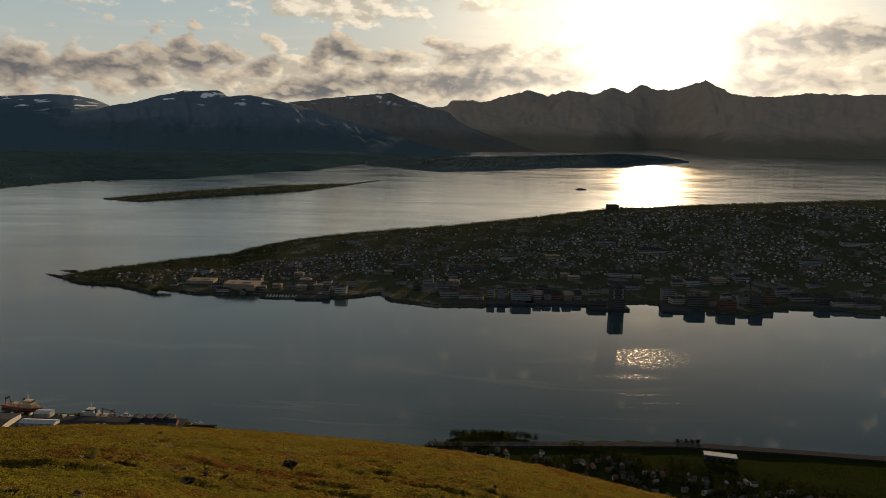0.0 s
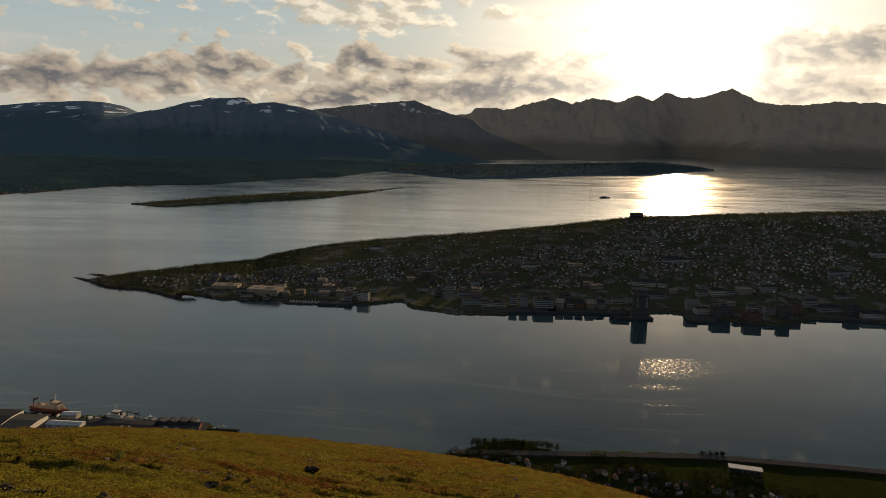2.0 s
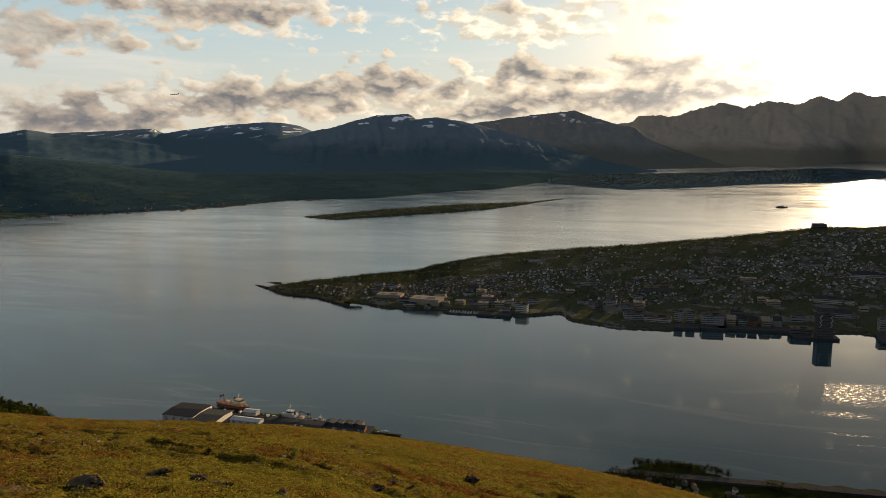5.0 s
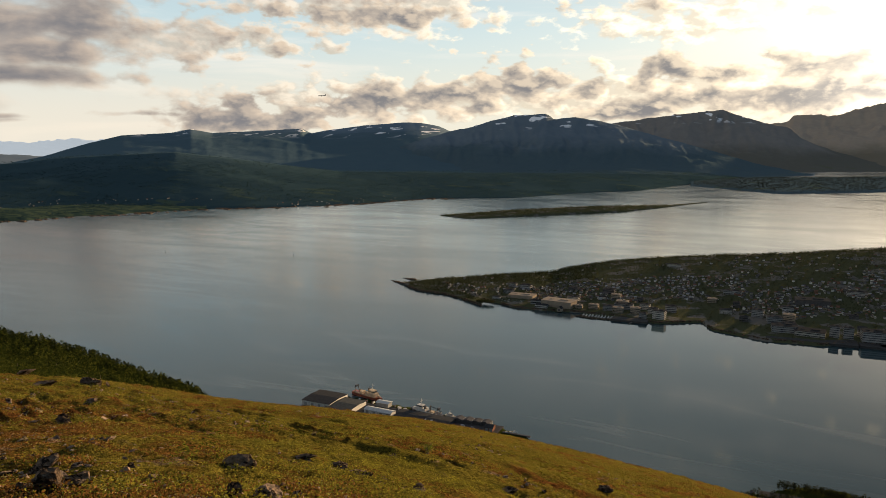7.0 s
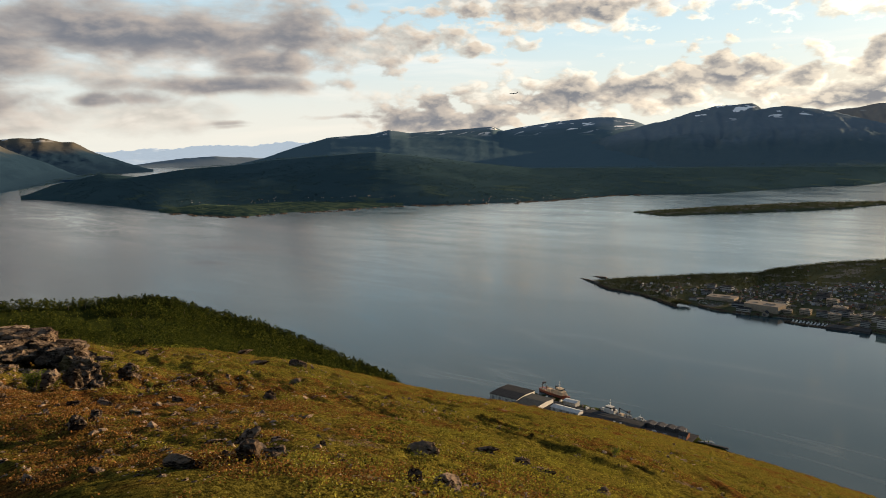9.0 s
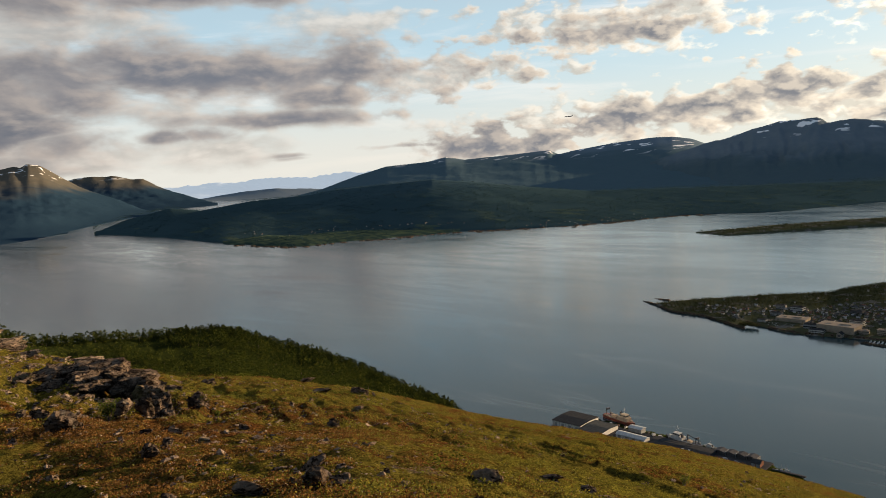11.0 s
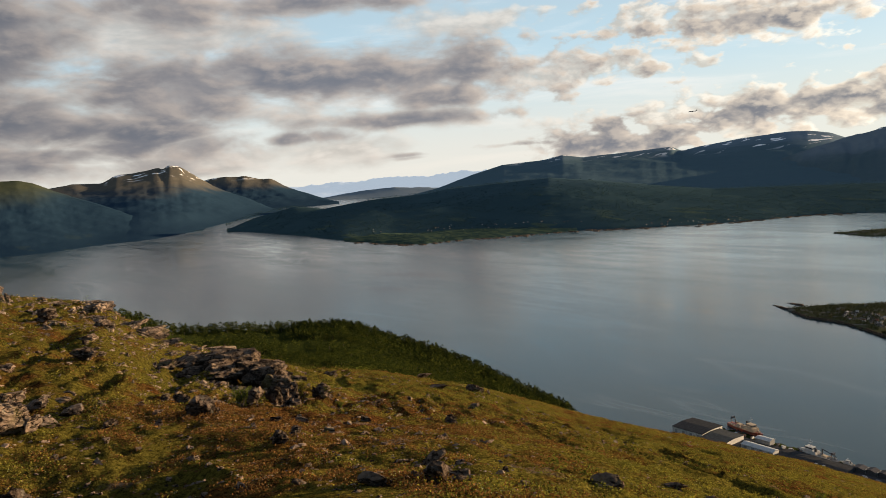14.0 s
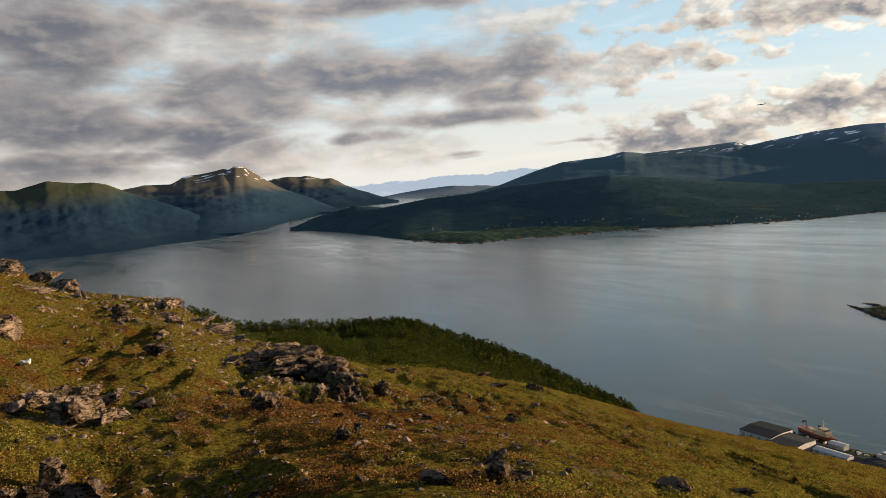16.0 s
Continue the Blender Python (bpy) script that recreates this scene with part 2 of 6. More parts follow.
def sea_build(n, bsdf):
    p = position(n)
    split = n.add("ShaderNodeSeparateXYZ")
    n.put(p, split.inputs[0])
    x, y = split.outputs[0], split.outputs[1]
    streak = n.noise(n.vmath("MULTIPLY", p, (0.006, 0.020, 0.0)), 1.0, 5.0, 0.6, 0.8)
    # long slick lines and pale bands, their reflection put into the base colour
    warp = n.noise(n.vmath("MULTIPLY", p, (0.004, 0.006, 0.0)), 1.0, 3.0, 0.5)
    lane = n.noise(n.xyz(n.math("MULTIPLY", x, 0.0022), n.math("ADD", n.math("MULTIPLY", y, 0.016), n.math("MULTIPLY", warp, 1.6)), 0.0), 1.0, 4.0, 0.6, 0.3)
    slick_line = n.math("SUBTRACT", 1.0, n.span(n.math("ABSOLUTE", n.math("SUBTRACT", lane, 0.53)), 0.0, 0.022))
    slick_sheen = n.span(lane, 0.55, 0.68)
    tone = n.mix(streak, (0.013, 0.031, 0.040), (0.022, 0.046, 0.056))
    tone = n.mix(n.math("MULTIPLY", slick_sheen, 0.25), tone, (0.075, 0.095, 0.100))
    n.put(n.mix(n.math("MULTIPLY", slick_line, n.span(streak, 0.40, 0.62, 0.0, 0.20)), tone, (0.15, 0.165, 0.165)), bsdf.inputs["Base Color"])
    # the fjord is ruffled, the sound below the town lies slack but for a few gusts
    ragged = n.math("MULTIPLY", n.math("SUBTRACT", n.noise(n.vmath("MULTIPLY", p, (0.05, 0.16, 0.0)), 1.0, 5.0, 0.65, 0.4), 0.5), 1.3)
    gust = None
    for gx, gy, gw, gd, k in GUSTS:
        q = n.math("ADD", n.math("POWER", n.math("DIVIDE", n.math("SUBTRACT", x, float(gx)), float(gw)), 2.0), n.math("POWER", n.math("DIVIDE", n.math("SUBTRACT", y, float(gy)), float(gd)), 2.0))
        one = n.math("MULTIPLY", n.math("EXPONENT", n.math("MULTIPLY", q, -1.0)), float(k))
        gust = one if gust is None else n.math("MAXIMUM", gust, one)
    gust = n.span(n.math("ADD", gust, n.math("MULTIPLY", ragged, n.span(gust, 0.0, 0.5))), 0.22, 0.95)
    chop = n.noise(n.vmath("MULTIPLY", p, (0.7, 1.7, 0.0)), 1.0, 4.0, 0.7)
    gust = n.math("MULTIPLY", gust, n.span(chop, 0.48, 0.68))
    gust = n.math("MULTIPLY", gust, n.span(y, 330.0, 300.0))
    slack = n.math("MULTIPLY", n.span(x, -150.0, 45.0), n.span(y, 440.0, 350.0))
    calm = n.span(streak, 0.36, 0.68, 0.018, 0.032)
    ruffled = n.span(streak, 0.36, 0.68, 0.13, 0.20)
    wave = n.add("ShaderNodeMix")
    n.put(slack, wave.inputs[0])
    n.put(n.math("ADD", ruffled, n.math("MULTIPLY", slick_line, -0.05)), wave.inputs[2])
    n.put(n.math("ADD", calm, n.math("MULTIPLY", gust, 0.14)), wave.inputs[3])
    n.put(wave.outputs[0], bsdf.inputs["Roughness"])
    ripple = n.math("ADD", n.noise(n.vmath("MULTIPLY", p, (0.5, 0.9, 0.5)), 1.0, 5.0, 0.6), n.math("MULTIPLY", n.noise(p, 4.0, 3.0, 0.6), 0.35))
    node = n.add("ShaderNodeBump")
    node.inputs["Distance"].default_value = 0.25
    n.put(n.math("ADD", n.span(wave.outputs[0], 0.05, 0.20, 0.010, 0.075), n.math("MULTIPLY", gust, 0.05)), node.inputs["Strength"])
    n.put(ripple, node.inputs["Height"])
    n.put(node.outputs[0], bsdf.inputs["Normal"])


def heath_build(n, bsdf):
    p = position(n)
    big = n.noise(p, 0.16, 5.0, 0.6, 0.4)
    mid = n.noise(p, 0.9, 6.0, 0.65)
    fine = n.span(n.math("ADD", n.math("MULTIPLY", n.noise(p, 9.0, 4.0, 0.7), 0.55), n.math("MULTIPLY", n.noise(p, 34.0, 3.0, 0.75), 0.45)), 0.36, 0.66)
    green = n.mix(fine, (0.018, 0.017, 0.005), (0.185, 0.160, 0.030))
    brown = n.mix(fine, (0.012, 0.006, 0.003), (0.180, 0.082, 0.026))
    c = n.mix(n.span(n.math("ADD", n.math("MULTIPLY", big, 0.5), n.math("MULTIPLY", mid, 0.5)), 0.47, 0.62), green, brown)
    gravel = n.span(n.noise(p, 0.55, 7.0, 0.7), 0.60, 0.68)
    c = n.mix(n.math("MULTIPLY", gravel, 0.8), c, n.mix(fine, (0.045, 0.033, 0.026), (0.27, 0.20, 0.155)))
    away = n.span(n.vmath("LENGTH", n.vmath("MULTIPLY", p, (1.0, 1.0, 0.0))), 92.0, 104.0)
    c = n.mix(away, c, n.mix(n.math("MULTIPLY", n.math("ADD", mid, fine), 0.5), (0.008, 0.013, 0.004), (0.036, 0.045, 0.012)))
    n.put(c, bsdf.inputs["Base Color"])
    bump(n, bsdf, n.math("ADD", n.math("MULTIPLY", mid, 0.5), n.math("ADD", fine, n.noise(p, 30.0, 3.0, 0.7))), 0.9, 0.12)


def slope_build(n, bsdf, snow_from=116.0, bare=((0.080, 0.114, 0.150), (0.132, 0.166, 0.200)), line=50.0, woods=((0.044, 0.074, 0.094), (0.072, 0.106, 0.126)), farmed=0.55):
    """Far land: dark birch wood below, bare fell above, snow left in the gullies; tints carry haze and shade."""
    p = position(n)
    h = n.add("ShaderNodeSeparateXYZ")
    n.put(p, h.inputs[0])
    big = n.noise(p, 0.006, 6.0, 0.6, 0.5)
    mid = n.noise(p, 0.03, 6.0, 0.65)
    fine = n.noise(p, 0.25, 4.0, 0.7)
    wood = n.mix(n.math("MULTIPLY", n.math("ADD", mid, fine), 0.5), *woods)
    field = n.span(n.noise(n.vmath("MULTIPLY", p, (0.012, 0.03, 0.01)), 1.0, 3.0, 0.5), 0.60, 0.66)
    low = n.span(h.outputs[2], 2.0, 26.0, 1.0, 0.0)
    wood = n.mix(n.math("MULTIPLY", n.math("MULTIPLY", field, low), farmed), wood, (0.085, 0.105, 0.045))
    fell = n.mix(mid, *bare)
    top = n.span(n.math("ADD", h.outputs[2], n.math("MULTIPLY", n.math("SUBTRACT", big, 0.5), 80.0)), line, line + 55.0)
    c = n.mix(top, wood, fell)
    slant = n.math("ADD", h.outputs[2], n.math("MULTIPLY", h.outputs[0], 0.12))
    patch = n.noise(n.xyz(n.math("MULTIPLY", h.outputs[0], 0.021), n.math("MULTIPLY", h.outputs[1], 0.007), n.math("MULTIPLY", slant, 0.075)), 1.0, 3.0, 0.55, 0.5)
    snow = n.math("MULTIPLY", n.span(patch, 0.605, 0.625), n.span(h.outputs[2], snow_from, snow_from + 26.0))
    n.put(n.mix(snow, c, (0.72, 0.74, 0.78)), bsdf.inputs["Base Color"])
    bump(n, bsdf, n.math("ADD", mid, n.math("MULTIPLY", fine, 0.20)), 0.45, 3.0)


def fields_build(n, bsdf):
    p = position(n)
    plot = n.noise(n.vmath("MULTIPLY", p, (0.05, 0.11, 0.0)), 1.0, 2.0, 0.4)
    grain = n.noise(p, 0.6, 4.0, 0.7)
    c = n.mix(n.span(plot, 0.46, 0.54), (0.016, 0.034, 0.032), (0.046, 0.068, 0.044))
    n.put(n.mix(n.math("MULTIPLY", grain, 0.6), c, (0.030, 0.045, 0.040)), bsdf.inputs["Base Color"])


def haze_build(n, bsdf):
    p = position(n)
    # distance haze is put into the pale colour and a faint glow
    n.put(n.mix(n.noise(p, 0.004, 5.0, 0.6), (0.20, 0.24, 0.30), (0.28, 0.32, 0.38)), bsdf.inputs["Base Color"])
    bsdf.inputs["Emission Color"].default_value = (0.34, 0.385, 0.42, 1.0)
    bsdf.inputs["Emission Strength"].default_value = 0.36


def town_build(n, bsdf):
    p = position(n)
    f = n.noise(p, 0.7, 5.0, 0.7)
    c = n.mix(f, (0.034, 0.039, 0.022), (0.070, 0.074, 0.044))
    n.put(n.mix(n.span(n.noise(p, 0.09, 4.0, 0.6), 0.54, 0.60), c, (0.110, 0.105, 0.098)), bsdf.inputs["Base Color"])
    bump(n, bsdf, f, 0.7, 0.5)


def leaf_build(dark, light, through_leaf=1.5, share=0.45, single=0.5):
    def build(n, bsdf):
        r = n.add("ShaderNodeNewGeometry").outputs["Random Per Island"]
        p = position(n)
        v = n.math("ADD", n.math("MULTIPLY", n.math("POWER", r, 2.0), single), n.math("MULTIPLY", n.noise(p, 0.6 if single > 0.4 else 2.4, 6.0, 0.72), 1.0 - single))
        c = n.mix(n.span(v, 0.15, 0.85), dark, light)
        n.put(c, bsdf.inputs["Base Color"])
        # thin leaves let the low sun through
        glow = n.add("ShaderNodeBsdfTranslucent")
        n.put(n.mix(1.0, c, (through_leaf, through_leaf, through_leaf * 0.8), "MULTIPLY"), glow.inputs[0])
        both = n.add("ShaderNodeMixShader")
        both.inputs[0].default_value = share
        n.put(bsdf.outputs[0], both.inputs[1])
        n.put(glow.outputs[0], both.inputs[2])
        n.put(both.outputs[0], [node for node in n.tree.nodes if node.type == "OUTPUT_MATERIAL"][0].inputs[0])
    return build


def rock_build(n, bsdf, shade=0.50):
    p = position(n)
    a = n.noise(p, 1.6, 7.0, 0.68, 0.3)
    b = n.noise(n.vmath("MULTIPLY", p, (1.0, 1.0, 4.0)), 3.0, 6.0, 0.65)
    crack = n.span(n.math("ABSOLUTE", n.math("SUBTRACT", n.noise(n.vmath("MULTIPLY", p, (1.0, 1.0, 2.6)), 2.2, 5.0, 0.6, 0.4), 0.5)), 0.0, 0.035)
    c = n.mix(n.span(a, 0.30, 0.70), (0.020 * shade, 0.016 * shade, 0.014 * shade), (0.34 * shade, 0.26 * shade, 0.20 * shade))
    c = n.mix(crack, (0.012, 0.010, 0.009), c)
    lichen = n.span(n.noise(p, 5.5, 4.0, 0.6), 0.58, 0.66)
    c = n.mix(n.math("MULTIPLY", lichen, 0.45), c, (0.32 * shade, 0.30 * shade, 0.25 * shade))
    moss = n.span(n.noise(p, 0.8, 4.0, 0.6), 0.60, 0.70)
    n.put(n.mix(n.math("MULTIPLY", moss, 0.6), c, (0.07, 0.065, 0.02)), bsdf.inputs["Base Color"])
    bump(n, bsdf, n.math("ADD", n.math("ADD", a, b), n.math("MULTIPLY", crack, 0.5)), 1.0, 0.14)


SEA = material("sea_water", sea_build, ior=1.33, specular_IOR_level=0.5)
HEATH = material("heath", heath_build, roughness=0.9)
# blue distance haze is mixed into the rock and wood colours
FELL = material("hazed_fell_slope", slope_build, roughness=0.95)
# warm bright haze below the sun is put into these lighter colours
HAZED_PEAKS = material("hazed_peaks", lambda n, bsdf: slope_build(n, bsdf, 900.0, ((0.230, 0.192, 0.158), (0.330, 0.278, 0.230)), 40.0, ((0.125, 0.112, 0.088), (0.170, 0.150, 0.118))), roughness=0.95)
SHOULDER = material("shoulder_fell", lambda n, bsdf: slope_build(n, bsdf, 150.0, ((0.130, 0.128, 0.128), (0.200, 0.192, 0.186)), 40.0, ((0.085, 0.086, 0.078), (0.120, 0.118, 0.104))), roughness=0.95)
# the shaded foot is coloured dark blue, the sunlit top brown
SHADED_FOOT_FELL = material("shaded_foot_fell", lambda n, bsdf: slope_build(n, bsdf, 112.0, ((0.058, 0.062, 0.060), (0.104, 0.094, 0.076)), 64.0, ((0.011, 0.027, 0.052), (0.021, 0.043, 0.070)), 0.0), roughness=0.95)
# the haze before the western fell is coloured in as stronger blue
SNOWY_FELL = material("hazed_snowy_fell", lambda n, bsdf: slope_build(n, bsdf, 96.0, ((0.082, 0.126, 0.176), (0.130, 0.176, 0.228)), 92.0, ((0.046, 0.084, 0.112), (0.072, 0.112, 0.138))), roughness=0.95)
# blue haze and the mountains' shade are put into the coast's colours
HAZED_COAST_WOOD = material("hazed_coast_wood", lambda n, bsdf: slope_build(n, bsdf, 900.0, ((0.030, 0.058, 0.076), (0.050, 0.082, 0.100)), 26.0, ((0.018, 0.040, 0.052), (0.035, 0.060, 0.070)), 0.40), roughness=0.95)
FIELDS = material("mown_fields", fields_build, roughness=0.95)
# shade on the lower slope is put in as dark blue
SHADED_FOOT_GREEN = material("shaded_foot_green", lambda n, bsdf: slope_build(n, bsdf, 900.0, ((0.028, 0.037, 0.026), (0.056, 0.064, 0.042)), 62.0, ((0.010, 0.026, 0.050), (0.020, 0.041, 0.066)), 0.1), roughness=0.95)
HAZE = material("far_haze", haze_build, roughness=1.0)
TOWN = material("town_ground", town_build, roughness=0.95)
# leaf blued to carry the haze in front of the far shore
HAZED_LEAF = material("hazed_wood_leaf", leaf_build((0.022, 0.048, 0.061), (0.041, 0.071, 0.084), 0.6), roughness=0.9)
SHORE_LEAF = material("garden_tree_leaf", leaf_build((0.014, 0.020, 0.010), (0.048, 0.054, 0.026), 0.4), roughness=0.9)
SPIT_LEAF = material("spit_wood_leaf", leaf_build((0.024, 0.028, 0.022), (0.038, 0.041, 0.030), 0.2), roughness=0.9)
TIP_LEAF = material("tip_wood_leaf", leaf_build((0.018, 0.026, 0.012), (0.060, 0.070, 0.032), 0.3), roughness=0.9)
TOWN_LEAF = material("town_tree_leaf", leaf_build((0.038, 0.045, 0.024), (0.108, 0.110, 0.058), 0.4), roughness=0.9)
FRESH = material("fresh_birch_leaf", leaf_build((0.035, 0.050, 0.012), (0.120, 0.140, 0.028), 1.3), roughness=0.8)
EDGE_LEAF = material("dark_birch_leaf", leaf_build((0.007, 0.013, 0.005), (0.044, 0.054, 0.014), 0.5), roughness=0.8)
LEAF = material("birch_leaf", leaf_build((0.010, 0.018, 0.006), (0.076, 0.088, 0.020), 0.8), roughness=0.8)
SHRUB = material("heath_leaf", leaf_build((0.028, 0.030, 0.008), (0.262, 0.240, 0.042), 1.3, 0.26, 0.30), roughness=0.75)
# pale leaf colour that imitates sunlight glinting off the heath
GLINT_LEAF = material("glint_leaf", leaf_build((0.14, 0.16, 0.06), (0.36, 0.38, 0.20), 0.9, 0.3), roughness=0.6)
CUSHION = material("dwarf_birch_leaf", leaf_build((0.010, 0.017, 0.004), (0.150, 0.170, 0.030), 1.2, 0.3), roughness=0.8)
RUST = material("rust_leaf", leaf_build((0.030, 0.014, 0.006), (0.225, 0.122, 0.042), 1.3, 0.26, 0.30), roughness=0.8)
ROCK = material("dark_lichen_rock", rock_build, roughness=0.9)
RUBBLE = material("rubble_rock", lambda n, bsdf: rock_build(n, bsdf, 0.90), roughness=0.9)
PALE_ROCK = material("pale_weathered_rock", lambda n, bsdf: rock_build(n, bsdf, 0.80), roughness=0.9)


# ---- mesh helpers ----
def mesh_of(name, verts, faces, mat, smooth=True, parent=None):
    me = bpy.data.meshes.new(name)
    me.from_pydata(np.asarray(verts, float).tolist(), [], np.asarray(faces).tolist() if not isinstance(faces, list) else faces)
    me.materials.append(mat)
    if smooth:
        me.polygons.foreach_set("use_smooth", np.ones(len(me.polygons), bool))
    me.update()
    ob = new(name, me)
    ob.parent = parent
    return ob


def grid_faces(rows, cols, wrap=False):
    i, j = np.meshgrid(np.arange(rows - 1), np.arange(cols if wrap else cols - 1), indexing="ij")
    k = (j + 1) % cols
    return np.stack([i * cols + j, i * cols + k, (i + 1) * cols + k, (i + 1) * cols + j], -1).reshape(-1, 4)


def smooth01(t):
    t = np.clip(t, 0.0, 1.0)
    return t * t * (3 - 2 * t)


def table(az, rows, k, soft=0.0):
    """The k-th column of rows, read at the azimuths az (first column, any order), rounded over soft degrees."""
    rows = sorted(rows)
    at, to = [r[0] for r in rows], [r[k] for r in rows]
    if not soft:
        return np.interp(az, at, to)
    steps = ((-1.5, 1), (-1, 3), (-0.5, 5), (0, 6), (0.5, 5), (1, 3), (1.5, 1))
    return sum(w * np.interp(az + d * soft, at, to) for d, w in steps) / 24.0


LATTICE = np.random.default_rng(7).random((256, 256))


def field(x, y, octaves=5, gain=0.5):
    """Smooth noise of about -1 to 1 on plain arrays; features about 1 wide."""
    total, amp, norm = 0.0, 1.0, 0.0
    for o in range(octaves):
        fx, fy = x * 2 ** o + 17.3 * o, y * 2 ** o + 9.1 * o
        ix, iy = np.floor(fx).astype(int), np.floor(fy).astype(int)
        u, v = smooth01(fx - ix), smooth01(fy - iy)
        g = lambda a, b: LATTICE[(ix + a) % 256, (iy + b) % 256]
        total = total + amp * ((g(0, 0) * (1 - u) + g(1, 0) * u) * (1 - v) + (g(0, 1) * (1 - u) + g(1, 1) * u) * v - 0.5) * 2
        norm, amp = norm + amp, amp * gain
    return total / norm


def to_polar(points):
    return sorted((math.degrees(math.atan2(-x, y)), math.hypot(x, y)) for x, y in points)


# ---- the sea ----
def build_sea():
    rings = np.concatenate([[0.5], np.geomspace(20, 4950, 60)])
    az = np.radians(np.arange(0, 360, 3))
    v = np.stack([np.outer(rings, np.sin(az)), np.outer(rings, np.cos(az)), np.zeros((len(rings), len(az)))], -1).reshape(-1, 3)
    ob = mesh_of("water", v, grid_faces(len(rings), len(az), True), SEA)
    tagged(ob, "calm grey-blue fjord water with wind streaks", "water", kind="structure")


build_sea()

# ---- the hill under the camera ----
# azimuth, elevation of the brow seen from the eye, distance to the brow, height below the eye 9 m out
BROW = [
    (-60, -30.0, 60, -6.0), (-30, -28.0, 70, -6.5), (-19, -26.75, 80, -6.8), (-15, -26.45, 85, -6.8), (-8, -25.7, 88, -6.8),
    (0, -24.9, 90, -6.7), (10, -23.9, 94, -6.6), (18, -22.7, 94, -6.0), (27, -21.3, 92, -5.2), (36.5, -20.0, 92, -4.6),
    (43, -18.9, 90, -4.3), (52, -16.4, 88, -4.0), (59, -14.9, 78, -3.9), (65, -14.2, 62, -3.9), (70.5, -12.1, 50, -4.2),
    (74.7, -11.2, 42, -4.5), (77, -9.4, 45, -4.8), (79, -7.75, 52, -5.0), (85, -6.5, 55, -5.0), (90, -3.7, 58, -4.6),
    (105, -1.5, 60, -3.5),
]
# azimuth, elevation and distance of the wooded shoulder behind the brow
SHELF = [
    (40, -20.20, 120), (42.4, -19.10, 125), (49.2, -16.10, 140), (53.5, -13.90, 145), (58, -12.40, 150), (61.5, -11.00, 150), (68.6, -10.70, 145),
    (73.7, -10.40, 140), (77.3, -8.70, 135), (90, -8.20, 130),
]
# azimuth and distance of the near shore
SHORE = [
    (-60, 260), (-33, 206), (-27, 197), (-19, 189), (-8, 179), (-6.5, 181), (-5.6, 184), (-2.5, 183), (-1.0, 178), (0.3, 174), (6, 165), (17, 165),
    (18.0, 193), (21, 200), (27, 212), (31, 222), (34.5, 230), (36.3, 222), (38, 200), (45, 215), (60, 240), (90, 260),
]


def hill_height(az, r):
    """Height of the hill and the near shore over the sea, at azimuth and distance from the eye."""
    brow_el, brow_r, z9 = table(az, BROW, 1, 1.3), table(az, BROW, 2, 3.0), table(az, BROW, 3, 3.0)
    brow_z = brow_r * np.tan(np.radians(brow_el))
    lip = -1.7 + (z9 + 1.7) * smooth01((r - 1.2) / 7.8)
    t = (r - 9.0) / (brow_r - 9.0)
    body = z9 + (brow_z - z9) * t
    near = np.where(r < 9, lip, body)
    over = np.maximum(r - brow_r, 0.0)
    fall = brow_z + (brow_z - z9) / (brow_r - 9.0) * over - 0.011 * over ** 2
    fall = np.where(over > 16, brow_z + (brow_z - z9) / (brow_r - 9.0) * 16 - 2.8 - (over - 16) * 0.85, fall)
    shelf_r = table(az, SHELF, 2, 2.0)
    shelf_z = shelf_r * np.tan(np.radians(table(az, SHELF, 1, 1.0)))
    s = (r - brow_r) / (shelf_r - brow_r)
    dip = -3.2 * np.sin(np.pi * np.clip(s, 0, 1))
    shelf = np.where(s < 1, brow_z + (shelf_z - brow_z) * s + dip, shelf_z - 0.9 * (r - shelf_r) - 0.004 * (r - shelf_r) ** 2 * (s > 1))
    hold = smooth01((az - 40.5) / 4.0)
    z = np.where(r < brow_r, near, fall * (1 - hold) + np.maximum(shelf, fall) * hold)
    # behind the camera the fell goes on
    rear = smooth01((np.abs(az - 20) - 92) / 30)
    z = z * (1 - rear) + rear * (-1.7 + 0.12 * r - 0.0011 * r ** 2)
    rough = smooth01((r - 6) / 10) * np.clip(r / 45, 0.25, 1.0)
    x, y = -np.sin(np.radians(az)) * r, np.cos(np.radians(az)) * r
    z = z + rough * (0.30 * field(x / 7, y / 7, 5, 0.55)) + smooth01((r - 8) / 6) * 0.10 * field(x / 1.3 + 40, y / 1.3, 3)
    near = smooth01((r - 8) / 5) * (1 - 0.5 * smooth01((r - 40) / 40))
    z = z + near * (0.13 * field(x / 3.4 + 90, y / 3.4, 4, 0.6) - 0.12 * np.abs(field(x / 1.7 + 7, y / 1.7, 3)) - 0.13 * np.abs(field(x / 0.6 + 3, y / 0.6, 2)) + 0.05 * field(x / 0.3, y / 0.3, 2))
    # soft folds along the slope
    z = z + smooth01((r - 18) / 10) * (0.75 * (0.22 - np.abs(field(x / 3.6 + 0.35 * y + 11, y / 1.5 + 0.25 * x, 4, 0.6))) + 0.06 * field(x / 0.8 + 5, y / 0.8, 2))
    z = z + 80.0
    shore = table(az, SHORE, 1)
    flat = 0.5 + 0.2 * field(x / 9, y / 9, 3)
    z = np.where(r < shore, np.maximum(z, flat), np.minimum(flat - 1.4 * (r - shore), 5.0))
    return np.maximum(z, -3.0)


def ground_at(x, y):
    return float(hill_height(np.array(math.degrees(math.atan2(-x, y))), np.array(math.hypot(x, y))))


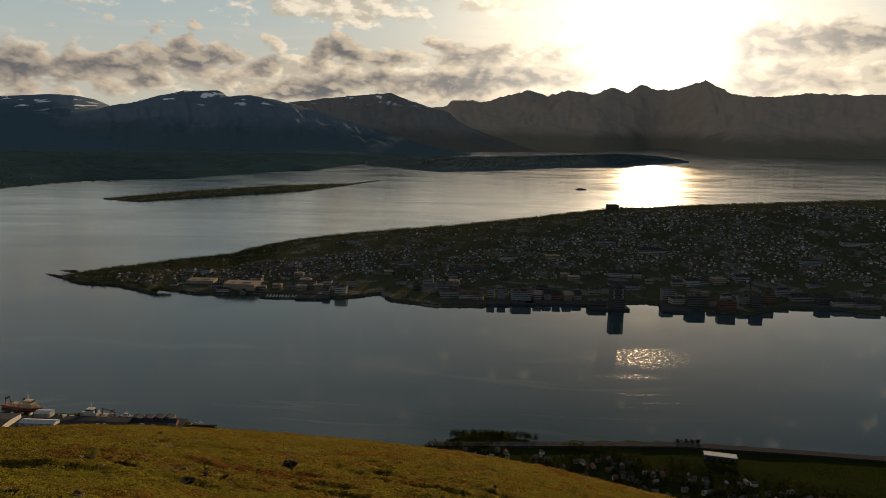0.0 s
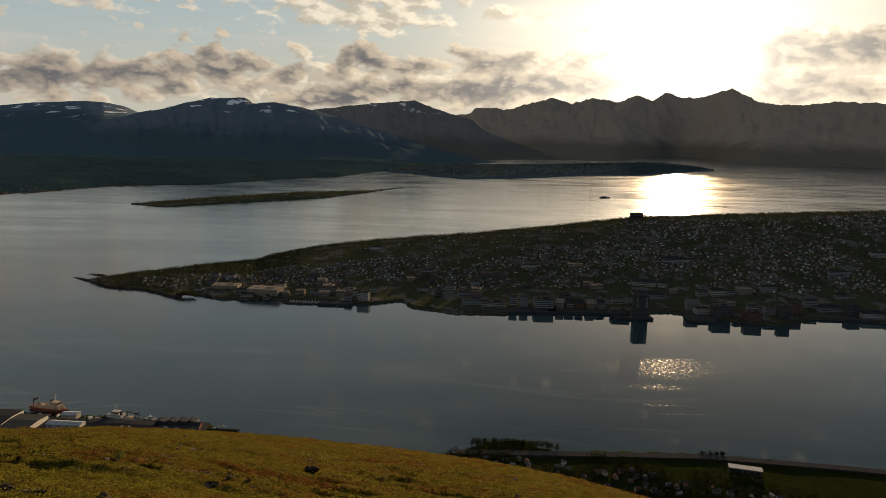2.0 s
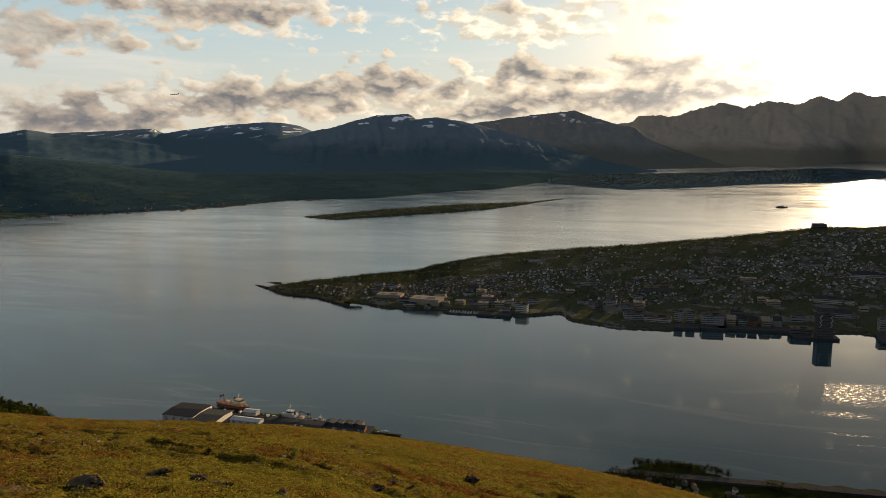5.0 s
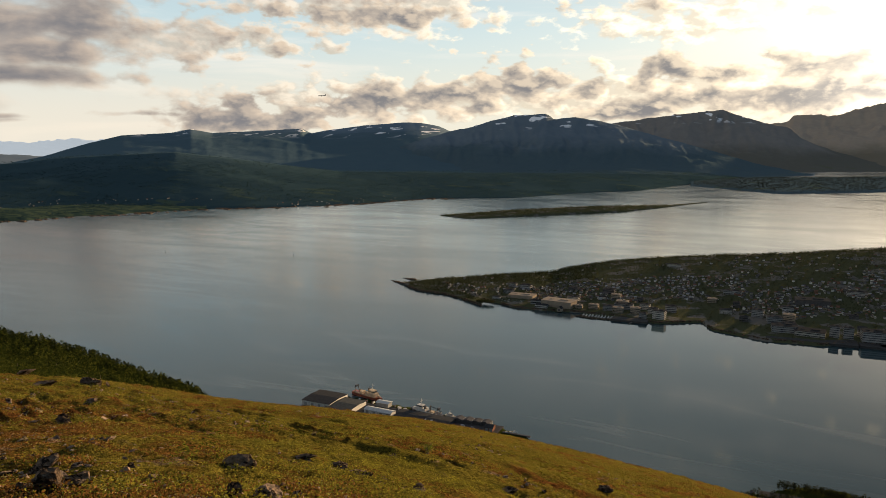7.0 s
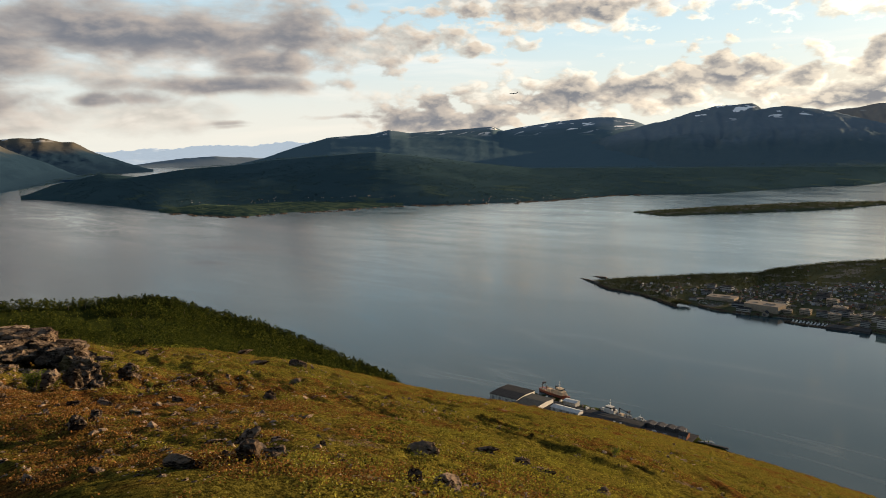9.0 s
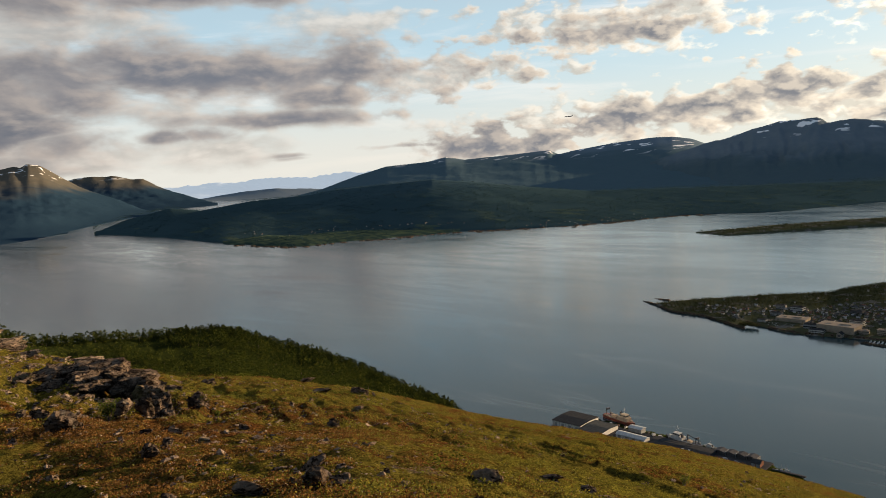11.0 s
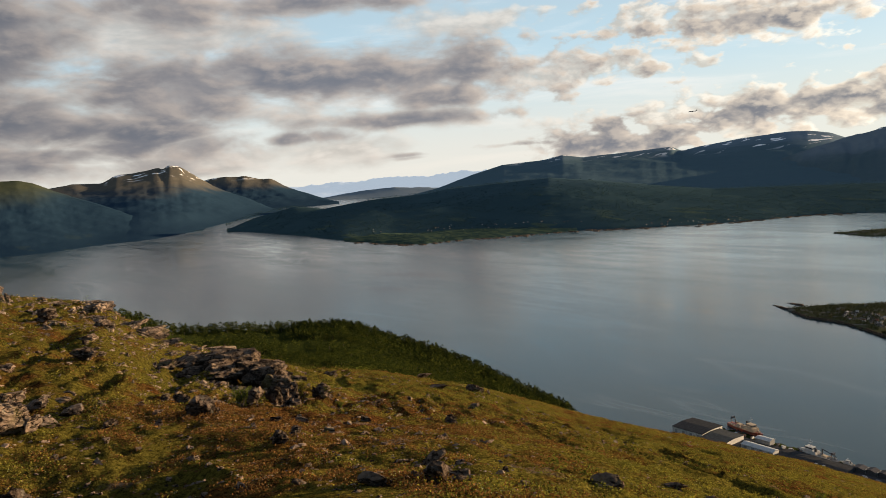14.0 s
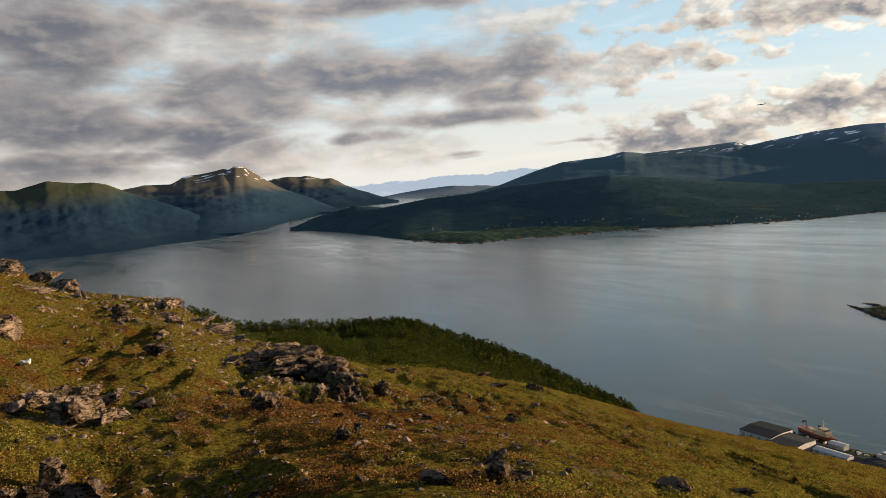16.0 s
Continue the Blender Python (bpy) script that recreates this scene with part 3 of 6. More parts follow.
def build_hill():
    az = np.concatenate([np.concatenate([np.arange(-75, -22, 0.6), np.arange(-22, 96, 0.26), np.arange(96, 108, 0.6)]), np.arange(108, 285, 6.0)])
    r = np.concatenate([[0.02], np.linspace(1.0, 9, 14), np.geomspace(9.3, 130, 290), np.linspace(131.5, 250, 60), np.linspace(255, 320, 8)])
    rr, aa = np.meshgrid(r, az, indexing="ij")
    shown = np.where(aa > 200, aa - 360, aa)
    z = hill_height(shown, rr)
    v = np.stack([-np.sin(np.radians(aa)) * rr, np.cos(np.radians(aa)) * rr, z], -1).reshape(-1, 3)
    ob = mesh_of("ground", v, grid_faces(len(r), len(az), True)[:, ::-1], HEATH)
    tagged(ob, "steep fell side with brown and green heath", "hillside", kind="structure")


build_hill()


# ---- islands and mountains ----
NETS = {}


def build_land(name, label, shore, ridge, mat=FELL, step=0.12, rings=60, rough=0.16, crag=0.0, bulge=1.2, behind=0.8, category="mountain", seed=0.0, soft=0.5, gully=0.0):
    """Land in a polar net: shore (azimuth, distance); ridge (azimuth, elevation from the eye, distance)."""
    a0, a1 = min(r[0] for r in ridge), max(r[0] for r in ridge)
    az = np.arange(a0, a1 + step, step)
    r0, rr, el = table(az, shore, 1, soft), table(az, ridge, 2, 0.6), table(az, ridge, 1, 0.12)
    top = 80.0 + rr * np.tan(np.radians(el))
    broad = 80.0 + rr * np.tan(np.radians(table(az, ridge, 1, 2.2)))
    v = np.concatenate([np.linspace(0, 1, rings), 1 + np.linspace(0.05, 1, 8) * 0.5])
    rows = []
    x1, y1 = -np.sin(np.radians(az)), np.cos(np.radians(az))
    for t in v:
        r = r0 + (rr - r0) * t
        x, y = x1 * r, y1 * r
        if t <= 1:
            base = (broad + (top - broad) * smooth01(np.array((t - 0.55) / 0.45))) * (t ** bulge)
            lump = field(x / 260 + seed, y / 260, 6, 0.55) - 0.55 * np.abs(field(x / 190 + 5 + seed, y / 190, 5, 0.55))
            z = base + rough * np.maximum(top, 4) * lump * np.sin(np.pi * t ** 1.3) ** 0.8 - 1.5 * (t < 0.001) + 0.5 * (t > 0.001)
            cut = np.abs(field(az * 0.9 + seed + 0.5 * field(az * 0.3, az * 0 + t * 4, 3), az * 0 + t * 2.2, 4, 0.55))
            z = z + gully * top * (0.35 - cut) * smooth01(np.array((t - 0.25) / 0.4)) * (1 - smooth01(np.array((t - 0.88) / 0.12)))
            z = np.where(t > 0.001, np.maximum(z, np.minimum(0.5 + 2.0 * t, np.maximum(top, 0.15))), -1.0)
        else:
            z = top * (1 - (t - 1) / 0.5 * behind) - 2
        if crag:
            z = z + crag * field(x / 22 + seed, y / 60, 5, 0.65) * smooth01((t - 0.9) / 0.1) * (t <= 1.03)
        rows.append(np.stack([x, y, z], -1))
    verts = np.array(rows).reshape(-1, 3)
    ob = mesh_of(name, verts, grid_faces(len(v), len(az))[:, ::-1], mat)
    NETS[name] = (az, r0, rr, v[:rings], verts[:, 2].reshape(len(v), -1)[:rings])
    return tagged(ob, label, category, kind="structure")


def land_z(name, az, r):
    """Height of that land at azimuth and distance; and how far up it that is, 0 at the shore, 1 on the ridge."""
    a, r0, rr, v, z = NETS[name]
    j = np.clip(((az - a[0]) / (a[1] - a[0])).round().astype(int), 0, len(a) - 1)
    t = (r - r0[j]) / (rr[j] - r0[j])
    f = np.clip(t, 0, 0.9999) * (len(v) - 1)
    i = f.astype(int)
    return z[i, j] * (1 - (f - i)) + z[i + 1, j] * (f - i), t


COAST = [(100, 1500), (69.9, 1450), (66.3, 1262), (61.6, 1015), (61, 1010), (57.4, 1040), (55.2, 1030), (50, 1010), (47.3, 985), (43, 955), (40.2, 947), (35, 963), (31.5, 994), (26.3, 1081),
         (19.5, 1098), (13.4, 1254), (10, 1311), (6.5, 1560), (3, 1700), (-2, 2200), (-10, 2500)]
COAST_RIDGE = [(69.9, -3.03, 1465), (67.9, -2.31, 1500), (64.8, -1.66, 1480), (62.6, -1.96, 1450), (59, -1.5, 1400), (54.5, -1.28, 1380), (52.8, -1.0, 1380), (48.6, -0.79, 1370),
               (45, -0.6, 1370), (41.4, -1.03, 1370), (37.3, -1.6, 1370), (33, -2.1, 1380), (25, -2.2, 1420), (15, -2.2, 1500), (9, -2.2, 1600), (5, -2.3, 1750), (0, -2.2, 2300)]
build_land("land_coast", "wooded coastal land tinted for haze and shade, with pale fields", COAST, COAST_RIDGE, mat=HAZED_COAST_WOOD, bulge=1.0, rough=0.10, category="land")
POINT = [(61.2, 985), (60.2, 960), (59.5, 955), (58.6, 918), (58, 915), (56.6, 884), (55, 872), (53.2, 893), (51, 905), (49.4, 902), (48, 918), (46, 928), (44.2, 938), (43, 944)]
build_land("land_point", "low green point with mown fields on the far shore", POINT,
           [(az, -math.degrees(math.atan((80.0 - 3.0) / (r + 140))), r + 140) for az, r in POINT], mat=FIELDS, rough=0.0, bulge=0.4, rings=8, category="land", soft=0.15)
build_land("mountain_west", "bare mountain coloured blue for haze, with scattered snow patches", [(60, 1450), (22, 1500)],
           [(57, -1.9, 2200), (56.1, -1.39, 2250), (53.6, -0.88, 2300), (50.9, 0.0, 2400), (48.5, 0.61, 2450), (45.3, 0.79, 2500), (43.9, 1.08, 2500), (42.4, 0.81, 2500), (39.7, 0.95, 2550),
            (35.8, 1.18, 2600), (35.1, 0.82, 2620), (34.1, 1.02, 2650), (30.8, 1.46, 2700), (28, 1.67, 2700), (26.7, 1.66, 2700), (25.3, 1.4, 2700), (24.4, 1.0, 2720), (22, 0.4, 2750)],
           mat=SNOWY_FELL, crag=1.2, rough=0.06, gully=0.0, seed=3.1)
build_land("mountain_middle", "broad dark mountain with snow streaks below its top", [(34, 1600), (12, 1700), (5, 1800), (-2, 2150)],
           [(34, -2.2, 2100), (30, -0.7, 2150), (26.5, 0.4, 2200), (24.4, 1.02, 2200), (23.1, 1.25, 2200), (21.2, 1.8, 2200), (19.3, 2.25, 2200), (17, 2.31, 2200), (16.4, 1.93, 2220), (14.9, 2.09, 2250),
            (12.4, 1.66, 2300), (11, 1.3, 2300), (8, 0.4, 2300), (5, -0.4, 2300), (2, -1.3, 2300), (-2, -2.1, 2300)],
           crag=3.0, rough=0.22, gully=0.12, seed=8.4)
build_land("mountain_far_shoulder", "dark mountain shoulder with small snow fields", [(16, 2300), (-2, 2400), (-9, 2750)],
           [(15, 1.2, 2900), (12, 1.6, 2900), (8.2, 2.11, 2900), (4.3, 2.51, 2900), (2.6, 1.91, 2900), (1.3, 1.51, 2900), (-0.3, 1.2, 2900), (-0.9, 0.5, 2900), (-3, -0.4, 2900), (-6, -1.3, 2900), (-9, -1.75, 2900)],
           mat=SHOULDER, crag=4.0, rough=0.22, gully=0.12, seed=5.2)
build_land("mountain_sunward", "jagged peaks coloured light for the haze under the low sun", [(4, 2600), (-7, 2700), (-11.4, 2765), (-14, 3300), (-15.6, 3675), (-17.6, 3600), (-19, 3000), (-21.5, 2718), (-25, 2800), (-31, 3069), (-50, 3000)],
           [(4, 1.4, 3900), (0, 1.6, 3900), (-0.45, 2.06, 3900), (-2, 2.09, 3900), (-2.6, 1.93, 3900), (-4.8, 2.48, 4000), (-6.3, 2.93, 4000), (-7.8, 2.53, 4100), (-9.5, 2.97, 4100), (-11.2, 2.66, 4150),
            (-12.6, 3.21, 4200), (-13.7, 2.81, 4200), (-14.7, 3.43, 4250), (-15.9, 3.03, 4250), (-17.3, 3.12, 4200), (-19.2, 3.76, 4100), (-20.8, 2.85, 3900), (-22.3, 2.58, 3700),
            (-23.8, 2.58, 3700), (-25.9, 2.82, 3700), (-28.3, 2.74, 3700), (-30.6, 2.66, 3700), (-50, 2.2, 3700)],
           mat=HAZED_PEAKS, crag=11.0, rough=0.22, gully=0.12, seed=1.7)
build_land("mountain_south", "pyramid-topped mountain, its foot coloured as in shade, with snow gullies across the fjord",
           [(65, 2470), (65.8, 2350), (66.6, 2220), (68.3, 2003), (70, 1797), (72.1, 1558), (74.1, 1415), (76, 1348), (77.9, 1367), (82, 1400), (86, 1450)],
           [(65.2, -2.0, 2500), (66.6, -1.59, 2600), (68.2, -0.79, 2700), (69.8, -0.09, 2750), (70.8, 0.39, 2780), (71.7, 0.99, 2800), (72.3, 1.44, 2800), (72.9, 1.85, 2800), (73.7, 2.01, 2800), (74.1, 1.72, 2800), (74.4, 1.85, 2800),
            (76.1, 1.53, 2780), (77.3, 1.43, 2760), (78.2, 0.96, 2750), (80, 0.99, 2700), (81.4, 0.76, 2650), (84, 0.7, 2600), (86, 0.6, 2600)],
           mat=SHADED_FOOT_FELL, crag=3.0, rough=0.09, gully=0.015, seed=6.6, soft=0.8, bulge=1.35)
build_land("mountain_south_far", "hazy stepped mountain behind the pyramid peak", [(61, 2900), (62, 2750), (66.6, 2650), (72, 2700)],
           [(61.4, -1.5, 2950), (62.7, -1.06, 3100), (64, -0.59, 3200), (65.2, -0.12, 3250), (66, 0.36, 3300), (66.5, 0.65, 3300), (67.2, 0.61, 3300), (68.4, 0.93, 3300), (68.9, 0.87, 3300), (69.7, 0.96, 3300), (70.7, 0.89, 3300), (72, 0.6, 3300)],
           mat=SHADED_FOOT_FELL, crag=3.0, rough=0.12, gully=0.03, bulge=1.4, seed=2.6, soft=0.8)
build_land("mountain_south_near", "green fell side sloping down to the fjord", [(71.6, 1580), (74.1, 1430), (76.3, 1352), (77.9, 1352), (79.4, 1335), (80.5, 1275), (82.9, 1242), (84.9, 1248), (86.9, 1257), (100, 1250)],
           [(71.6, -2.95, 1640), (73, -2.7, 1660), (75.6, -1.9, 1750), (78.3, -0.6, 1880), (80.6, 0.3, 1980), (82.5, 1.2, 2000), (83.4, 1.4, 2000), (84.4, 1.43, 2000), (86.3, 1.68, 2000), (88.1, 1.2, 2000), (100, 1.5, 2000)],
           mat=SHADED_FOOT_GREEN, crag=2.0, rough=0.10, gully=0.02, seed=4.6, soft=1.2, bulge=1.5)
build_land("land_spit", "low dark wooded spit in the fjord", [(6, 1500), (0.3, 1318), (-5, 1422), (-9.3, 1589), (-13.6, 1666), (-18.4, 2070)],
           [(6.2, -2.7, 1620), (3, -2.4, 1700), (0, -2.3, 1700), (-5, -2.15, 1800), (-9.3, -1.95, 1900), (-13.6, -1.75, 2100), (-16.5, -1.85, 2180), (-18.4, -2.12, 2110)],
           rough=0.05, bulge=0.6, rings=30, category="land")
build_land("land_islet", "low wooded islet with a thin spit", [(25.1, 825), (22.9, 786), (17.1, 833), (11.1, 895), (8.4, 965), (5.0, 1080)],
           [(25.1, -5.52, 828), (24.2, -5.47, 832), (19.8, -5.12, 850), (12.8, -4.68, 920), (8.8, -4.55, 985), (7.8, -4.52, 1005), (5.0, -4.2, 1088)],
           mat=TOWN, rough=0.05, bulge=0.5, rings=24, category="island")
# the hills' base colour holds the blue of the distance haze
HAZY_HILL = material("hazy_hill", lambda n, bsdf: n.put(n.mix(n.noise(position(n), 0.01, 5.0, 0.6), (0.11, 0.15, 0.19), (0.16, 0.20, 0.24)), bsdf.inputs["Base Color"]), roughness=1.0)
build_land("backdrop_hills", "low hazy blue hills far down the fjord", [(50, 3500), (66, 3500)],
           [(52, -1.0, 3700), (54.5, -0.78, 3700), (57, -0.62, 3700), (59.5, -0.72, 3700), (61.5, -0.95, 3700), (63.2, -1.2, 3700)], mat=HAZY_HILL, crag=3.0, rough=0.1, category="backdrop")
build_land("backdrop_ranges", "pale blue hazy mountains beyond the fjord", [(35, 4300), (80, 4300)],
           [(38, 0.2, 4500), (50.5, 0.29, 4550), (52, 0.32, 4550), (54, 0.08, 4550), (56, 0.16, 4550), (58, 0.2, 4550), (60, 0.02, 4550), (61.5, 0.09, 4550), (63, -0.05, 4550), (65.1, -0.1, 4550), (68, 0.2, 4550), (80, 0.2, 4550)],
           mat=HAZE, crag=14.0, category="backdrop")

# ---- the town's island ----
FRONT = to_polar([(-197, 366), (-179, 352), (-160, 349), (-139, 346), (-134, 332), (-117, 335), (-102, 335), (-88, 338), (-65, 337), (-48, 332), (-30, 343), (-24, 330), (-3, 321),
                  (18, 323), (31, 331), (65, 331), (97, 336), (113, 328), (127, 320), (139, 318), (161, 332), (184, 331), (202, 323), (300, 320), (420, 330)])
CREST = [(28.2, -10.95, 413), (24.8, -10.5, 428), (20.9, -10.4, 440), (16.5, -9.97, 455), (15.5, -9.58, 462), (11.8, -8.88, 480), (8.2, -8.45, 490), (-0.7, -7.65, 500), (-6.9, -6.85, 520),
         (-13.3, -5.85, 550), (-23.7, -4.95, 590), (-31.2, -4.25, 640), (-52, -3.8, 660)]


def island_height(az, r):
    r0 = np.interp(az, [p[0] for p in FRONT], [p[1] for p in FRONT])
    rc = table(az, CREST, 2)
    top = 80.0 + rc * np.tan(np.radians(table(az, CREST, 1)))
    t = (r - r0) / np.maximum(rc - r0, 1.0)
    z = np.where(t < 0, -2.0, 0.9 + np.maximum(top - 0.9, 0.2) * smooth01(np.clip(t, 0, 1) * 0.98) ** 0.9)
    return np.where(t > 1, top - (r - rc) * 0.35, z), t


def build_island():
    az = np.arange(-52, 28.4, 0.15)
    rows = []
    for t in np.concatenate([[-0.02, 0.0], np.linspace(0.004, 1.0, 70), [1.15, 1.4, 1.8]]):
        r0 = np.interp(az, [p[0] for p in FRONT], [p[1] for p in FRONT])
        r = r0 + (table(az, CREST, 2) - r0) * t
        z = island_height(az, r)[0] if t > 0.001 else (np.full_like(az, 0.85) if t == 0 else np.full_like(az, -1.0))
        z = z + 0.35 * field(r * np.sin(np.radians(az)) / 14, r * np.cos(np.radians(az)) / 14, 3) * (t > 0.05)
        rows.append(np.stack([-np.sin(np.radians(az)) * r, np.cos(np.radians(az)) * r, z], -1))
    v = np.array(rows)
    ob = mesh_of("land_island", v.reshape(-1, 3), grid_faces(v.shape[0], v.shape[1])[:, ::-1], TOWN)
    tagged(ob, "wooded town island sloping down to its harbour", "island", kind="structure")


build_island()


# ---- building blocks for the things ----
PALE = plain("pale_render", (0.30, 0.30, 0.29), 0.7, spread=0.2)
WHITE = plain("white_paint", (0.46, 0.46, 0.45), 0.6, spread=0.12)
GREY = plain("grey_cladding", (0.20, 0.21, 0.22), 0.6, spread=0.18)
DARK = plain("dark_cladding", (0.07, 0.07, 0.075), 0.6, spread=0.25)
TAN = plain("tan_cladding", (0.23, 0.20, 0.165), 0.65, spread=0.15)
BRICK = plain("red_brick", (0.13, 0.072, 0.055), 0.8, spread=0.2)
ROOF_DARK = plain("dark_roof_felt", (0.034, 0.036, 0.040), 0.7, spread=0.25)
ROOF_SLATE = plain("slate_grey_roof_felt", (0.058, 0.062, 0.064), 0.7, spread=0.2)
ROOF_GREY = plain("grey_roof_metal", (0.26, 0.28, 0.30), 0.45, spread=0.2)
ROOF_TAN = plain("tan_roof_sheet", (0.20, 0.175, 0.15), 0.6, spread=0.18)
PANE = plain("dark_window_glass", (0.02, 0.025, 0.03), 0.08, spread=0.3)
CONCRETE = plain("concrete", (0.13, 0.125, 0.12), 0.85, spread=0.2)
TARMAC = plain("asphalt", (0.050, 0.050, 0.052), 0.9, spread=0.2)
ORANGE = plain("orange_hull_paint", (0.19, 0.052, 0.030), 0.45, spread=0.15)
HULL_DARK = plain("dark_hull_paint", (0.030, 0.030, 0.040), 0.4, spread=0.2)
STEEL = plain("grey_steel", (0.25, 0.25, 0.26), 0.45, 0.6, spread=0.2)
BARK = plain("birch_bark", (0.16, 0.13, 0.11), 0.9, spread=0.3, scale=6.0)
BUFF = plain("buff_ship_paint", (0.42, 0.34, 0.25), 0.5, spread=0.15)


class Geo:
    """Vertices and faces of one mesh, gathered piece by piece."""

    def __init__(self):
        self.v, self.f = [], []

    def put(self, verts, faces):
        k = len(self.v)
        self.v += [tuple(p) for p in verts]
        self.f += [tuple(i + k for i in f) for f in faces]
        return self

    def box(self, x, y, z, sx, sy, sz, top=1.0):
        """A box on its base centre, its top drawn in by the factor top."""
        a, b, c, d = sx / 2, sy / 2, sx / 2 * top, sy / 2 * top
        return self.put([(x - a, y - b, z), (x + a, y - b, z), (x + a, y + b, z), (x - a, y + b, z), (x - c, y - d, z + sz), (x + c, y - d, z + sz), (x + c, y + d, z + sz), (x - c, y + d, z + sz)],
                        [(3, 2, 1, 0), (4, 5, 6, 7), (0, 1, 5, 4), (1, 2, 6, 5), (2, 3, 7, 6), (3, 0, 4, 7)])

    def gable(self, x, y, z, sx, sy, sz, over=0.12, thick=0.1):
        """A pitched roof with its ridge along x and eaves that stand out."""
        a, b = sx / 2 + over, sy / 2 + over
        drop = sz * over / (sy / 2)
        pts = [(s * a, t * b, (0 if t else 1) * (sz + drop) - drop + u) for s in (-1, 1) for t in (-1, 0, 1) for u in (0, thick)]
        return self.put([(x + p, y + q, z + r) for p, q, r in pts],
                        [(1, 7, 9, 3), (3, 9, 11, 5), (0, 2, 8, 6), (2, 4, 10, 8), (0, 6, 7, 1), (4, 5, 11, 10), (0, 1, 3, 2), (2, 3, 5, 4), (6, 8, 9, 7), (8, 10, 11, 9)])

    def gable_end(self, x, y, z, sx, sy, sz):
        a, b = sx / 2, sy / 2
        return self.put([(x + s * a, y + t * b, z + u) for s in (-1, 1) for t, u in ((-1, 0), (1, 0), (0, sz))], [(0, 2, 1), (3, 4, 5), (0, 1, 4, 3), (0, 3, 5, 2), (1, 2, 5, 4)])

    def tube(self, p, q, r0, r1=None, n=8):
        p, q = Vector(p), Vector(q)
        r1 = r0 if r1 is None else r1
        axis = (q - p).normalized()
        u = axis.orthogonal().normalized()
        w = axis.cross(u)
        ring = [(math.cos(math.tau * i / n), math.sin(math.tau * i / n)) for i in range(n)]
        vs = [p + (u * c + w * s) * r0 for c, s in ring] + [q + (u * c + w * s) * r1 for c, s in ring]
        return self.put(vs, [(i, (i + 1) % n, n + (i + 1) % n, n + i) for i in range(n)] + [tuple(range(n))[::-1], tuple(range(n, 2 * n))])

    def hull(self, length, beam, depth, sheer=0.35, stern=0.8):
        """A ship's hull along x, bow at +x, waterline at z = 0."""
        n, rows = 14, ((0.0, 0.72), (0.45, 0.92), (1.0, 1.0))
        vs = []
        for i in range(n + 1):
            t = i / n
            w = (stern + (1 - stern) * min(1, t / 0.3)) * (1 - max(0.0, (t - 0.55) / 0.45) ** 2.2) * beam / 2
            rise = depth * (1 + sheer * max(0, (t - 0.5) * 2) ** 2 + 0.1 * max(0, 0.2 - t) * 5)
            for h, k in rows:
                flare = k + (0.0 if t < 0.6 else 0.0)
                vs += [(-length / 2 + length * (t + 0.03 * h * t), s * max(w * flare, 0.01), h * rise - 0.25 * depth * (h == 0)) for s in (-1, 1)]
        fs = []
        for i in range(n):
            a, b = i * 6, (i + 1) * 6
            for r in range(2):
                fs += [(a + 2 * r, b + 2 * r, b + 2 * r + 2, a + 2 * r + 2), (a + 2 * r + 1, a + 2 * r + 3, b + 2 * r + 3, b + 2 * r + 1)]
            fs += [(a + 4, b + 4, b + 5, a + 5), (a, a + 1, b + 1, b)]
        fs += [(0, 2, 3, 1), (2, 4, 5, 3), (n * 6, n * 6 + 1, n * 6 + 3, n * 6 + 2), (n * 6 + 2, n * 6 + 3, n * 6 + 5, n * 6 + 4)]
        return self.put(vs, fs)


def part(name, geo, mat, parent, label="", smooth=False):
    ob = mesh_of(name, geo.v, geo.f, mat, smooth, parent)
    return tagged(ob, label) if label else ob


def thing(name, label, category, group="", at=None):
    ob = new(name)
    ob.empty_display_size = 0.2
    if at is not None:
        ob.matrix_basis = at
    return tagged(ob, label, category, group)


def fast_quads(name, corners, mat):
    """One mesh of loose quads from an array (n, 4, 3)."""
    n = len(corners)
    me = bpy.data.meshes.new(name)
    me.vertices.add(n * 4)
    me.vertices.foreach_set("co", np.ascontiguousarray(corners, np.float32).ravel())
    me.loops.add(n * 4)
    me.loops.foreach_set("vertex_index", np.arange(n * 4, dtype=np.int32))
    me.polygons.add(n)
    me.polygons.foreach_set("loop_start", np.arange(0, n * 4, 4, dtype=np.int32))
    me.update(calc_edges=True)
    me.materials.append(mat)
    return new(name, me)


def leaf_quads(centres, size, up=0.3, seed=1):
    """Small leaf blades, one at each centre, turned at random."""
    g = np.random.default_rng(seed)
    n = len(centres)
    size = np.broadcast_to(size, (n,))[:, None]
    d = g.normal(size=(n, 3))
    d[:, 2] = d[:, 2] * 0.5 + up
    d /= np.linalg.norm(d, axis=1)[:, None]
    e = np.cross(d, g.normal(size=(n, 3)))
    e /= np.linalg.norm(e, axis=1)[:, None]
    e = e * 0.55
    c = np.asarray(centres)
    return np.stack([c - d * size * 0.5, c + e * size * 0.5, c + d * size * 0.5, c - e * size * 0.5], 1)


def polar_points(g, n, a0, a1, r0, r1, power=0.5):
    az = g.uniform(a0, a1, n)
    r = (r0 ** (1 / power) + g.random(n) * (r1 ** (1 / power) - r0 ** (1 / power))) ** power
    return az, r, -np.sin(np.radians(az)) * r, np.cos(np.radians(az)) * r


